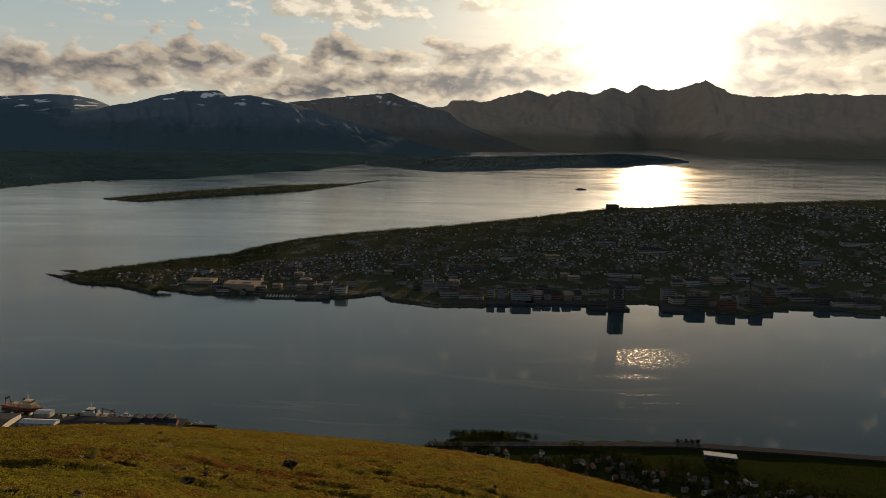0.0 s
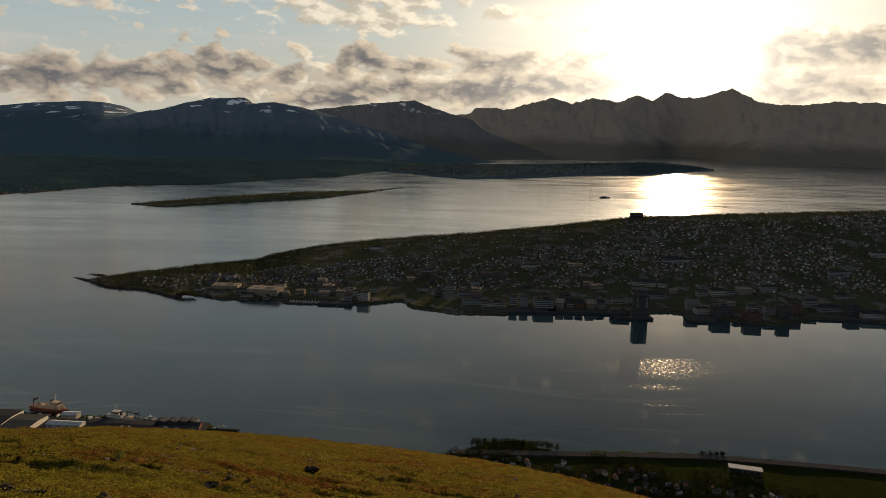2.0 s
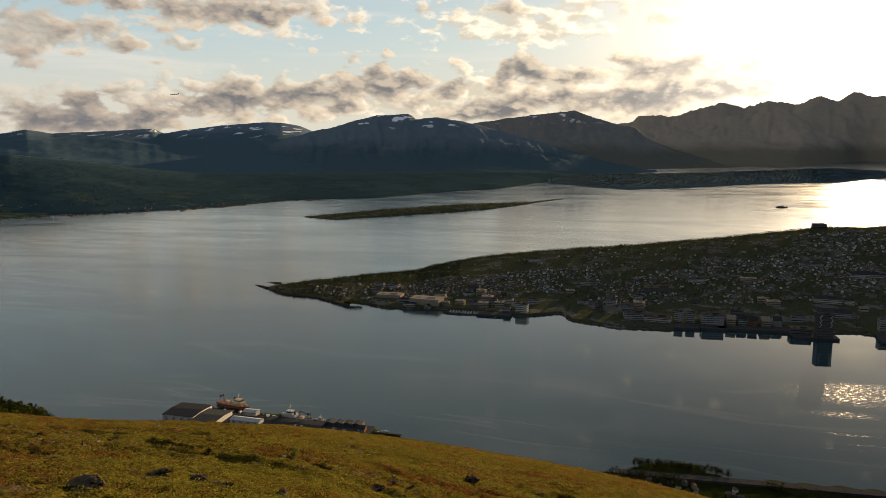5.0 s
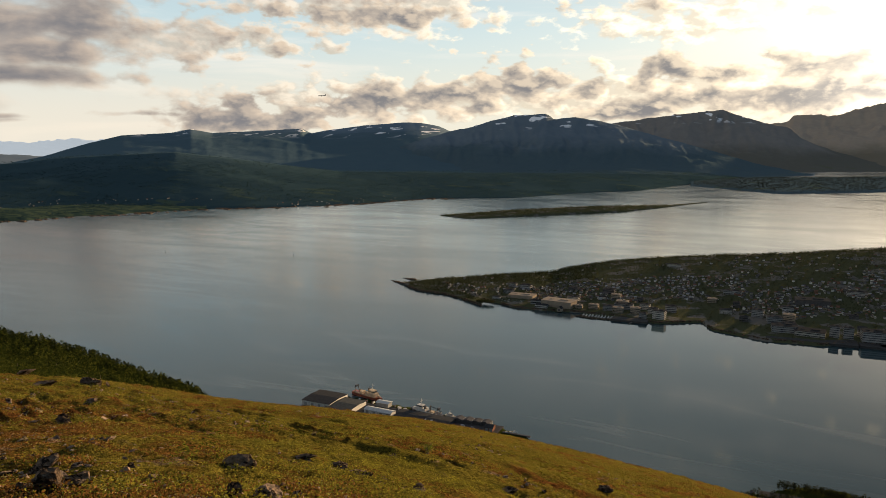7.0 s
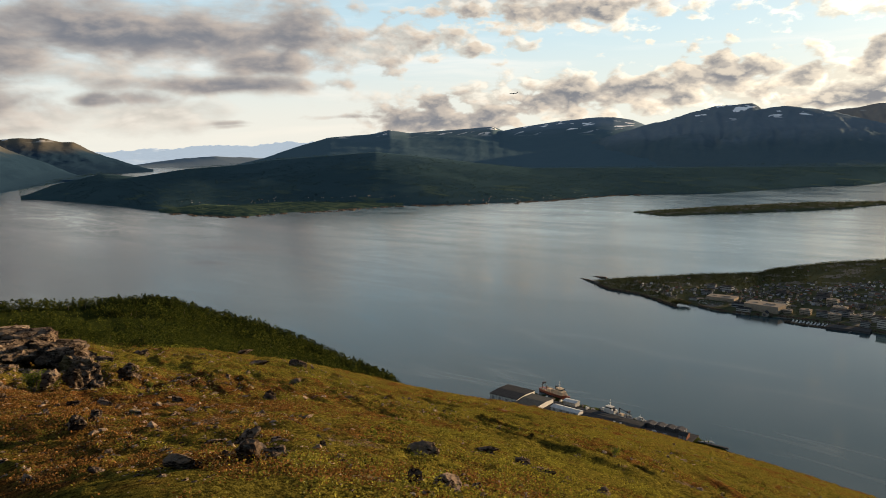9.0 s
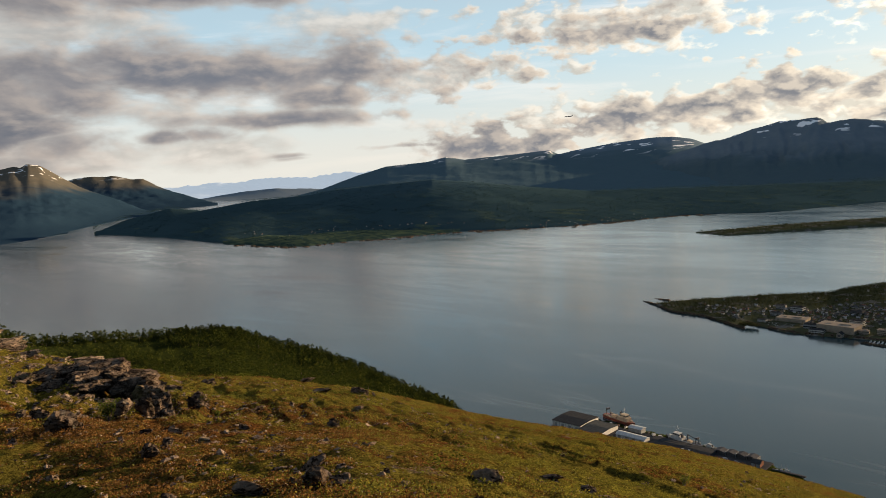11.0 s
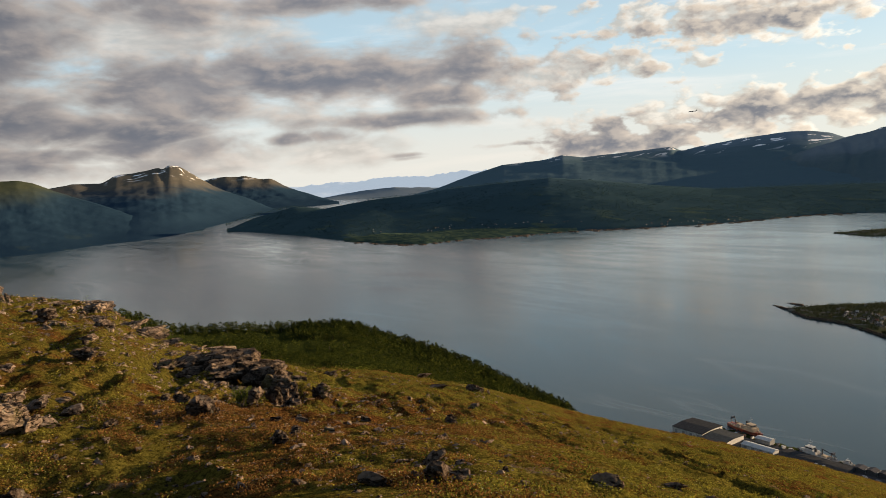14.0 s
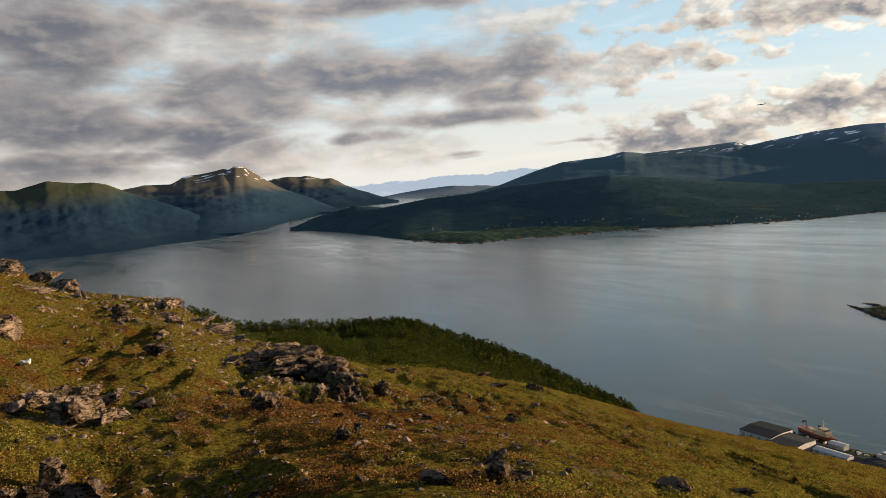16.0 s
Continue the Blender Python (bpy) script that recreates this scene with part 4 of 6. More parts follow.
# ---- rocks on the heath ----
def rock_mesh(seed, cuts=9, slab=False, mat=None, fine=4):
    g = np.random.default_rng(seed)
    bm = bmesh.new()
    bmesh.ops.create_icosphere(bm, subdivisions=fine, radius=1.0)
    planes = [(Vector(g.normal(size=3)).normalized(), g.uniform(0.42, 0.82)) for _ in range(cuts)]
    if slab:
        planes += [(Vector((g.uniform(-0.2, 0.2), g.uniform(-0.2, 0.2), 1)).normalized(), g.uniform(0.35, 0.6))]
    for v in bm.verts:
        for nrm, d in planes:
            over = v.co.dot(nrm) - d
            if over > 0:
                v.co -= nrm * over
        p = v.co * 2.1 + Vector((seed * 3.1, seed * 1.7, 0))
        bed = 0.10 * (((v.co.z + 0.35 * v.co.x) * (3.5 if slab else 2.0) + 0.6 * noise.noise(p)) % 1.0)
        v.co *= 0.95 + 0.30 * noise.fractal(p, 0.9, 2.1, 5) + bed
    lo = [min(v.co[i] for v in bm.verts) for i in range(3)]
    hi = [max(v.co[i] for v in bm.verts) for i in range(3)]
    for v in bm.verts:
        v.co = Vector([(v.co[i] - lo[i]) / (hi[i] - lo[i]) - 0.5 for i in range(3)])
    me = bpy.data.meshes.new("rock")
    bm.to_mesh(me)
    bm.free()
    me.materials.append(mat)
    return me


def lay_rocks(rows, label, group, slab=False, seed=0, sink=0.35, lean=14, mat=None):
    g = np.random.default_rng(seed + 50)
    for i, (x, y, w, h) in enumerate(rows):
        ob = new("rock", rock_mesh(seed * 31 + i, slab=slab, mat=mat or ROCK, fine=4 if w > 0.75 else 3))
        tall = h * (1 + sink)
        ob.matrix_world = pose(x, y, ground_at(x, y) + tall * 0.5 - h * sink, g.uniform(-lean, lean), g.uniform(-lean, lean), math.degrees(math.atan2(-x, y)) + g.uniform(-25, 25)) \
            @ Matrix.Diagonal((w * 1.08, w * g.uniform(0.6, 0.95), tall, 1))
        tagged(ob, label, "rock", group)


lay_rocks([(-31.6, 9.4, 2.2, 0.45), (-30.6, 11.0, 2.6, 0.95), (-29.2, 10.2, 2.4, 0.75), (-28.4, 11.4, 2.2, 0.95), (-27.0, 11.0, 1.7, 0.9), (-25.6, 10.9, 1.3, 0.95), (-24.4, 10.6, 1.1, 0.9), (-23.4, 10.2, 0.8, 0.85)],
          "dark cracked slab of the large heath outcrop", "slabs of the outcrop", True, 1, lean=16)
lay_rocks([(-22.6, 9.8, 0.9, 0.85), (-22.0, 8.6, 0.45, 0.5), (-22.3, 9.4, 0.5, 0.7), (-27.8, 9.6, 1.5, 0.4), (-29.4, 8.8, 1.3, 0.3), (-25.8, 9.4, 0.9, 0.3), (-24.2, 9.2, 0.6, 0.3), (-26.4, 9.0, 0.7, 0.2), (-30.6, 8.4, 0.9, 0.25),
           (-21.4, 9.6, 0.5, 0.3), (-33.4, 13.2, 1.4, 0.35), (-34.8, 15.0, 1.2, 0.3), (-31.6, 13.0, 1.3, 0.4), (-36.5, 16.5, 1.3, 0.35), (-24.6, 12.2, 0.9, 0.35)],
          "jagged dark rock beside the outcrop", "rocks by the outcrop", True, 12, lean=26)
lay_rocks([(-19.12, 6.05, 0.7, 0.59), (-21.42, 6.26, 0.52, 0.31), (-18.74, 4.89, 0.18, 0.21), (-18.99, 6.44, 0.22, 0.19), (-21.96, 5.92, 0.28, 0.21), (-18.91, 3.93, 0.45, 0.18),
           (-20.4, 6.9, 0.4, 0.2), (-20.0, 5.2, 0.3, 0.12)], "grey lichen-spotted boulder in the heath", "boulders on the heath", False, 2)
lay_rocks([(-19.27, 1.73, 1.43, 0.72), (-22.9, 2.22, 0.8, 0.27), (-20.68, 0.91, 0.8, 0.32), (-19.61, 0.43, 0.61, 0.3), (-22.33, 1.49, 0.52, 0.35), (-21.77, 2.65, 0.68, 0.27), (-19.41, 2.6, 0.61, 0.21),
           (-20.99, 3.36, 0.66, 0.2), (-21.16, 4.12, 0.2, 0.17), (-20.2, 1.9, 0.8, 0.5), (-19.0, 2.2, 0.5, 0.4)], "pale weathered rock sunk in the heath", "pale rocks on the heath", True, 3, mat=PALE_ROCK)
lay_rocks([(-14.52, 0.84, 0.51, 0.63), (-14.21, 1.4, 0.51, 0.43), (-14.05, 0.5, 0.44, 0.33), (-14.37, 1.1, 0.4, 0.32), (-14.01, 0.16, 0.33, 0.22)], "pointed brown rock sticking out of the heath", "pointed rocks", False, 4, lean=22)
lay_rocks([(-14.3, 6.11, 0.37, 0.3), (-14.94, 6.76, 0.21, 0.22), (-32.7, 8.86, 0.58, 0.47), (-28.78, 5.13, 0.9, 0.41), (-29.26, 5.76, 0.32, 0.18), (-17.91, 8.28, 0.39, 0.15), (-17.62, 7.44, 0.3, 0.12)],
          "rounded grey boulder among low shrubs", "boulders on the heath", False, 5)
lay_rocks([(-54.53, 1.14, 1.9, 1.05), (-56.3, 3.05, 2.6, 0.78), (-54.98, 4.08, 2.34, 0.77), (-53.11, 4.88, 1.24, 0.49), (-52.72, 5.16, 0.33, 0.61), (-42.49, 5.87, 0.99, 0.6), (-39.35, 6.13, 0.37, 0.37),
           (-29.76, 0.47, 1.03, 0.87), (-49.37, 2.24, 2.28, 0.23), (-27.72, 2.64, 0.47, 0.22), (-22.73, 3.43, 0.45, 0.14)], "sunlit pale rock on the brow of the hill", "rocks on the brow", True, 6, mat=PALE_ROCK)
lay_rocks([(-26.21, 0.9, 0.32, 0.15)], "small white stone lying in the heath", "", False, 61, mat=WHITE)
lay_rocks([(-42.73, 10.85, 1.88, 0.51), (-44.49, 10.21, 2.12, 0.35), (-41.89, 11.71, 1.35, 0.34), (-38.8, 7.83, 0.92, 0.31), (-34.25, 6.3, 0.67, 0.27), (-43.49, 14.86, 2.16, 0.36), (-51.04, 7.42, 1.59, 0.24),
           (-49.2, 9.64, 1.94, 0.31), (-44.0, 8.4, 1.2, 0.3), (-46.5, 9.0, 1.5, 0.4)], "flat broken rock along the brow", "rocks on the brow", True, 7, mat=PALE_ROCK)
lay_rocks([(-8.99, 5.42, 0.12, 0.09), (-8.72, 6.07, 0.33, 0.38), (-9.0, 5.93, 0.25, 0.19), (-9.15, 5.27, 0.41, 0.21), (-8.67, 6.43, 0.21, 0.17), (-10.55, 7.22, 0.6, 0.14), (-10.37, 4.71, 0.23, 0.09),
           (-11.08, 6.98, 0.31, 0.08), (-9.53, 8.02, 0.1, 0.1), (-9.4, 6.5, 0.5, 0.16), (-9.0, 6.7, 0.35, 0.2)], "dark broken rock in a bare patch of heath", "broken rocks", True, 8, lean=26)
lay_rocks([(-17.12, 12.51, 0.4, 0.24), (-38.25, 27.09, 1.68, 0.45), (-48.72, 38.53, 1.59, 0.7), (-68.78, 46.87, 2.0, 0.53), (-48.17, 39.56, 0.25, 0.45), (-24.56, 19.22, 0.62, 0.15), (-50.02, 25.39, 1.33, 0.53),
           (-27.83, 13.82, 0.61, 0.37), (-22.42, 13.12, 0.62, 0.25), (-17.71, 10.06, 0.29, 0.13)], "grey stone on the grassy slope", "stones on the slope", True, 9)
lay_rocks([(-11.56, 20.17, 0.31, 0.23), (-9.22, 10.19, 0.54, 0.23), (-6.71, 7.2, 0.2, 0.23), (-6.51, 7.63, 0.37, 0.21), (-9.28, 13.55, 0.41, 0.11), (-7.54, 34.47, 0.78, 0.36), (-7.28, 13.65, 0.34, 0.16),
           (-17.67, 12.99, 0.46, 0.18), (-10.23, 13.56, 0.56, 0.11), (-8.55, 13.33, 0.53, 0.11), (-8.54, 7.55, 0.18, 0.07), (-9.49, 13.9, 0.34, 0.14), (-8.02, 21.36, 0.79, 0.2)], "dark stone half buried in the slope", "stones on the slope", False, 10)


def scatter_stones():
    g = np.random.default_rng(5)
    az, r, x, y = polar_points(g, 9000, -5, 96, 8.5, 62, 0.6)
    m = field(x / 5 + 3, y / 5, 4) > 0.16
    az, r, x, y = az[m][:2600], r[m][:2600], x[m][:2600], y[m][:2600]
    z = hill_height(az, r)
    geo = Geo()
    for px, py, pz, w in zip(x, y, z, g.gamma(1.6, 0.035, len(x)) + 0.03):
        k = g.normal(size=(8, 3)) * 0.18
        base = [(-1, -1, -0.5), (1, -1, -0.5), (1, 1, -0.5), (-1, 1, -0.5), (-0.7, -0.6, 0.7), (0.6, -0.7, 0.6), (0.7, 0.5, 0.8), (-0.5, 0.7, 0.5)]
        c, s = math.cos(px * 50), math.sin(px * 50)
        pts = [((a + q[0]) * w * 0.6, (b + q[1]) * w * 0.5, (e + q[2]) * w * 0.5) for (a, b, e), q in zip(base, k)]
        geo.put([(px + c * a - s * b, py + s * a + c * b, pz + e) for a, b, e in pts], [(4, 5, 6, 7), (0, 1, 5, 4), (1, 2, 6, 5), (2, 3, 7, 6), (3, 0, 4, 7)])
    tagged(mesh_of("stones", geo.v, geo.f, RUBBLE, False), "loose grey stones strewn over the heath", "stones", kind="stuff")


def scatter_rubble():
    """Flat pale fragments, thick round the outcrop and on the brow."""
    g = np.random.default_rng(15)
    spots = [(-26.5, 10.0, 4.5, 1.8, 420, 0.15), (-21.2, 1.8, 2.2, 1.6, 260, 0.11), (-23.5, 7.5, 3.0, 1.6, 160, 0.10), (-43.5, 10.5, 6.0, 3.0, 420, 0.24), (-52.0, 5.0, 6.0, 3.0, 260, 0.26),
             (-33.0, 13.5, 4.0, 2.5, 260, 0.17), (-9.2, 6.2, 1.1, 0.9, 200, 0.05), (-10.8, 7.2, 1.6, 1.2, 140, 0.06), (-14.2, 1.0, 1.0, 1.0, 120, 0.06), (-15.0, 9.5, 2.5, 1.8, 150, 0.08), (-8.8, 12.8, 2.2, 1.2, 150, 0.07), (-46.0, 30.0, 7.0, 7.0, 140, 0.20), (-19.6, 4.6, 2.4, 2.0, 200, 0.07), (-13.0, 4.5, 2.0, 2.2, 160, 0.05), (-38.0, 6.5, 5.0, 2.5, 260, 0.16)]
    geo = Geo()
    for cx, cy, sx, sy, n, size in spots:
        for x, y in zip(g.normal(cx, sx, n * 5 // 4), g.normal(cy, sy, n * 5 // 4)):
            w = size * (0.25 + g.gamma(1.4, 0.32))
            k = g.normal(size=(8, 3)) * 0.22
            base = [(-1, -1, -0.6), (1, -1, -0.6), (1, 1, -0.6), (-1, 1, -0.6), (-0.8, -0.7, 0.5), (0.7, -0.8, 0.6), (0.8, 0.6, 0.5), (-0.6, 0.8, 0.4)]
            rot = pose(x, y, ground_at(x, y), g.uniform(-25, 25), g.uniform(-25, 25), g.uniform(0, 360))
            pts = [rot @ Vector(((a + q[0]) * w * 0.7, (b + q[1]) * w * 0.45, (e + q[2]) * w * 0.32)) for (a, b, e), q in zip(base, k)]
            geo.put([tuple(p) for p in pts], [(4, 5, 6, 7), (0, 1, 5, 4), (1, 2, 6, 5), (2, 3, 7, 6), (3, 0, 4, 7)])
    tagged(mesh_of("rubble", geo.v, geo.f, RUBBLE, False), "pale flat rock fragments in bare patches of heath", "stones", kind="stuff")


def scatter_heath():
    g = np.random.default_rng(6)
    green, rust, pale = [], [], []
    for n, r0, r1, size, tall in ((135000, 5.5, 22, 0.046, 0.13), (95000, 20, 45, 0.056, 0.13), (65000, 41, 98, 0.082, 0.14)):
        az, r, x, y = polar_points(g, n, -20, 95, r0, r1, 0.5)
        patch = field(x / 2.2 + 20, y / 2.2, 4)
        tuft = field(x / 0.55 + 13, y / 0.55, 2)
        keep = patch + 0.7 * tuft > g.normal(0.02, 0.20, n)
        az, r, x, y, patch = az[keep], r[keep], x[keep], y[keep], patch[keep] + 0.8 * tuft[keep]
        z = hill_height(az, r) - 0.02
        # golden green on the open slope, rust among the rocks and along the brow
        tone = field(x / 6 + 70, y / 6, 4) + 0.5 * field(x / 0.9 + 30, y / 0.9, 2) + 0.75 * field(x / 16 + 8, y / 3.5, 3) * (r > 22)
        tone = tone - 0.36 * smooth01((52 - az) / 14) * smooth01((78 - r) / 12) + 0.36 * smooth01((az - 46) / 12) * smooth01((40 - r) / 12) + 0.20 * smooth01((8 - az) / 10) + 0.25 * smooth01((r - 72) / 10)
        for lift in range(4):
            c = np.stack([x, y, z], 1) + g.normal(size=(len(x), 3)) * np.array([size, size, 0]) + np.array([0, 0, 1]) * (g.random((len(x), 1)) ** 1.4 * tall * np.clip(0.35 + 1.6 * np.maximum(patch, 0), 0.3, 1.6)[:, None])
            isrust = tone + g.normal(0, 0.16, len(x)) > 0.12
            # a few leaves are doubled by pale ones as painted glints
            spark = (g.random(len(x)) < 0.07) & (az > 34) & (r < 45)
            pale.append((c[spark] + np.array([0, 0, 0.02]), size * 0.5))
            green.append((c[~isrust], size))
            rust.append((c[isrust], size))
    for name, label, rows, mat, seed in (("heath_plants", "low green crowberry and dwarf birch leaves", green, SHRUB, 3), ("heath_plants_rust", "rusty brown heath leaves", rust, RUST, 4), ("heath_plants_pale", "small pale leaves painted as sun glints in the heath", pale, GLINT_LEAF, 5)):
        c = np.concatenate([a for a, _ in rows])
        s = np.concatenate([np.full(len(a), b) for a, b in rows]) * g.uniform(0.6, 1.3, sum(len(a) for a, _ in rows))
        tagged(fast_quads("heath_plants", leaf_quads(c, s, 0.35, seed), mat), label, "heath", kind="stuff")


def dwarf_birch():
    """Low dark cushions of dwarf birch and juniper."""
    g = np.random.default_rng(16)
    az, r, x, y = polar_points(g, 5200, -20, 90, 9, 80, 0.6)
    keep = field(x / 4 + 60, y / 4, 3) + 0.35 * field(x / 1.2, y / 1.2, 2) > 0.24
    x, y, z = x[keep][:700], y[keep][:700], hill_height(az, r)[keep][:700]
    wood("dwarf_birch", "low dark green cushions of dwarf birch", x, y, z - 0.12, g.uniform(0.22, 0.5, len(x)), 60, 17, 1.0, 0.13, CUSHION)


def birch_shrub(x, y, tall, seed, full=16):
    g = np.random.default_rng(seed)
    shrub = thing("birch_shrub", "small green birch shrub growing among rocks", "shrub", "birch shrubs", pose(x, y, ground_at(x, y) - 0.03))
    stem, tips = Geo(), []
    for i in range(7):
        a, lean = g.uniform(0, math.tau), g.uniform(0.1, 0.5)
        top = (math.cos(a) * lean * tall, math.sin(a) * lean * tall, tall * g.uniform(0.6, 1.0))
        mid = (top[0] * 0.4, top[1] * 0.4, top[2] * 0.5)
        stem.tube((0, 0, 0), mid, 0.012, 0.009, 5).tube(mid, top, 0.009, 0.003, 5)
        tips += [np.array(mid) + (np.array(top) - mid) * t for t in g.random(9)]
    part("stem", stem, BARK, shrub)
    c = np.repeat(np.array(tips), full, 0)
    c = c + g.normal(size=c.shape) * 0.09 * tall
    leaves = fast_quads("leaves", leaf_quads(c, 0.05 * g.uniform(0.7, 1.3, len(c)), 0.2, seed), FRESH)
    leaves.parent = shrub


# ---- woods ----
def tree_quads(g, x, y, z, tall, leaves, width=0.30, size=0.16):
    """Leaf clumps for many trees at once: an uneven, tapered crown over each place."""
    n = len(x)
    t = g.random((n, leaves)) ** 0.75
    lobes = 1 + 0.35 * np.sin(t * 17 + g.uniform(0, 6.28, (n, 1)))
    rad = np.sin(np.pi * np.clip(0.12 + 0.88 * t, 0, 1)) ** 0.7 * width * lobes * tall[:, None] * np.sqrt(g.random((n, leaves)))
    a = g.uniform(0, math.tau, (n, leaves))
    lean = g.normal(0, 0.05, (n, 2, 1)) * tall[:, None, None]
    c = np.stack([x[:, None] + np.cos(a) * rad + lean[:, 0] * t, y[:, None] + np.sin(a) * rad + lean[:, 1] * t, z[:, None] + tall[:, None] * (0.10 + 0.90 * t)], -1)
    s = np.repeat(tall * size, leaves) * g.uniform(0.6, 1.4, n * leaves)
    return c.reshape(-1, 3), s


def wood(name, label, x, y, z, tall, leaves, seed, width=0.30, size=0.30, mat=None):
    g = np.random.default_rng(seed)
    c, s = tree_quads(g, x, y, z, tall, leaves, width, size)
    tagged(fast_quads(name, leaf_quads(c, s, 0.25, seed), mat or LEAF), label, "trees", kind="stuff")


def trunks(x, y, z, tall):
    geo = Geo()
    for a, b, c, t in zip(x, y, z, tall):
        geo.tube((a, b, c - 0.1), (a, b, c + t * 0.55), t * 0.022, t * 0.010, 4)
    tagged(mesh_of("tree_trunks", geo.v, geo.f, BARK, False), "slim birch trunks under the crowns", "trees", kind="stuff")


def build_woods():
    g = np.random.default_rng(21)
    # the shoulder behind the brow
    az, r, x, y = polar_points(g, 17000, 40.5, 84, 88, 172, 0.7)
    shelf_r = table(az, SHELF, 2, 2.0)
    open_ground = ((field(x / 16 + 2, y / 16, 3) > 0.10) & (r < shelf_r - 6)) | ((az > 64) & (field(x / 9, y / 9, 2) > 0.0) & (r < shelf_r - 14))
    keep = (r > table(az, BROW, 2, 3.0) + 9) & ~open_ground
    az, r, x, y, shelf_r = az[keep], r[keep], x[keep], y[keep], shelf_r[keep]
    tall = g.uniform(0.7, 1.75, len(x)) * np.where(r > shelf_r - 18, 1.0, 0.75)
    z = hill_height(az, r)
    wood("birch_wood", "dense dark green birch wood on the shoulder of the fell", x, y, z, tall, 28, 31, 0.32, 0.21)
    a3 = g.uniform(40.8, 66, 1000)
    r3 = table(a3, SHELF, 2, 2.0) + g.uniform(-9, 2, len(a3))
    x3, y3 = -np.sin(np.radians(a3)) * r3, np.cos(np.radians(a3)) * r3
    wood("birch_wood", "taller dark birches along the edge of the shoulder", x3, y3, hill_height(a3, r3) - 0.1, g.uniform(0.8, 1.9, len(a3)), 70, 78, 0.22, 0.15, EDGE_LEAF)
    n = 5000
    az2, r2, x2, y2 = polar_points(g, n, 52, 84, 80, 150, 0.7)
    keep2 = r2 > table(az2, BROW, 2, 3.0) + 6
    wood("shoulder_shrubs", "low green shrubs in the clearings of the shoulder", x2[keep2], y2[keep2], hill_height(az2, r2)[keep2] - 0.05, g.uniform(0.25, 0.6, keep2.sum()), 14, 37, 0.7, 0.26, CUSHION)
    trunks(x[:900], y[:900], z[:900], tall[:900])
    # the town's island
    az, r, x, y = polar_points(g, 62000, -40, 28.1, 318, 640, 0.6)
    z, t = island_height(az, r)
    belt = field(x / 26 + 11, y / 26, 4)
    edge = 1 - smooth01(np.abs(t - 0.97) / 0.16)
    want = 0.60 + 0.60 * (belt > 0.02) + 0.8 * edge + 0.7 * (az > 24) + 0.7 * ((az > 3) & (t > 0.6))
    keep = (t > 0.02) & (t < 1.06) & (g.random(len(x)) < want * np.where((t < 0.22) & (az < 22), 0.35, 1.0))
    wood("island_trees", "dark trees between the houses of the town", x[keep], y[keep], z[keep] - 0.1, g.uniform(0.55, 1.25, keep.sum()), 11, 32, 0.55, 0.40, TOWN_LEAF)
    az, r, x, y = polar_points(g, 9000, 13, 28.3, 330, 470, 0.6)
    z, t = island_height(az, r)
    keep = (t > 0.02) & (t < 1.04) & ((az > 22.5) | (t > 0.62) | (g.random(len(az)) < 0.25))
    wood("island_trees", "dark low wood covering the island's tip", x[keep], y[keep], z[keep] - 0.1, g.uniform(0.6, 1.4, keep.sum()), 16, 38, 0.50, 0.28, TIP_LEAF)
    az = g.uniform(-36, 21, 3600)
    r = table(az, CREST, 2) - g.exponential(9.0, len(az)) + 3
    x, y = -np.sin(np.radians(az)) * r, np.cos(np.radians(az)) * r
    wood("island_trees", "dark trees along the island's ridge", x, y, island_height(az, r)[0] - 0.2, g.uniform(0.8, 1.8, len(az)), 26, 39, 0.42, 0.22, TIP_LEAF)
    # the far coast
    az, r, x, y = polar_points(g, 70000, 2, 70, 900, 1900, 0.5)
    r0 = table(az, COAST, 1, 0.5)
    keep = (r > r0 + 4) & (g.random(len(r)) < 1.15 - (r - r0) / 420) & (field(x / 60 + 4, y / 60, 3) > -0.2)
    x, y, az, r = x[keep], y[keep], az[keep], r[keep]
    z = land_z("land_coast", az, r)[0]
    wood("coast_woods", "birch woods tinted with blue haze along the far coast", x, y, z - 0.3, g.uniform(1.0, 2.0, len(x)), 4, 35, 0.9, 0.85, HAZED_LEAF)
    az, r, x, y = polar_points(g, 16000, -18, 6, 1330, 2150, 0.5)
    z, t = land_z("land_spit", az, r)
    keep = (t > 0.02) & (t < 1.0)
    wood("spit_woods", "dark woods on the low spit", x[keep], y[keep], z[keep] - 0.3, g.uniform(1.4, 2.8, keep.sum()), 8, 36, 0.9, 0.6, SPIT_LEAF)
    az, r, x, y = polar_points(g, 2600, 43, 60, 890, 1060, 0.5)
    z, t = land_z("land_point", az, r)
    keep = (t > 0.04) & (t < 0.95) & (field(x / 16 + 4, y / 16, 3) > 0.08)
    wood("point_woods", "dark thickets between the fields of the far point", x[keep], y[keep], z[keep] - 0.2, g.uniform(1.0, 2.2, keep.sum()), 5, 41, 0.9, 0.7, HAZED_LEAF)
    skerries = Geo()
    for _ in range(150):
        sa = g.uniform(24, 61)
        sr = float(np.interp(sa, *zip(*sorted(POINT)))) if 43 < sa < 61 else float(table(np.array(sa), COAST, 1, 0.5))
        sr -= g.exponential(5.0)
        k = g.uniform(0.5, 1.6)
        skerries.box(-math.sin(math.radians(sa)) * sr, math.cos(math.radians(sa)) * sr, -0.5, 7.0 * k, 3.0 * k, 0.7 + 0.5 * k, 0.55)
    tagged(mesh_of("skerries", skerries.v, skerries.f, ROCK, False), "low dark skerries along the far shore", "rocks", kind="stuff")
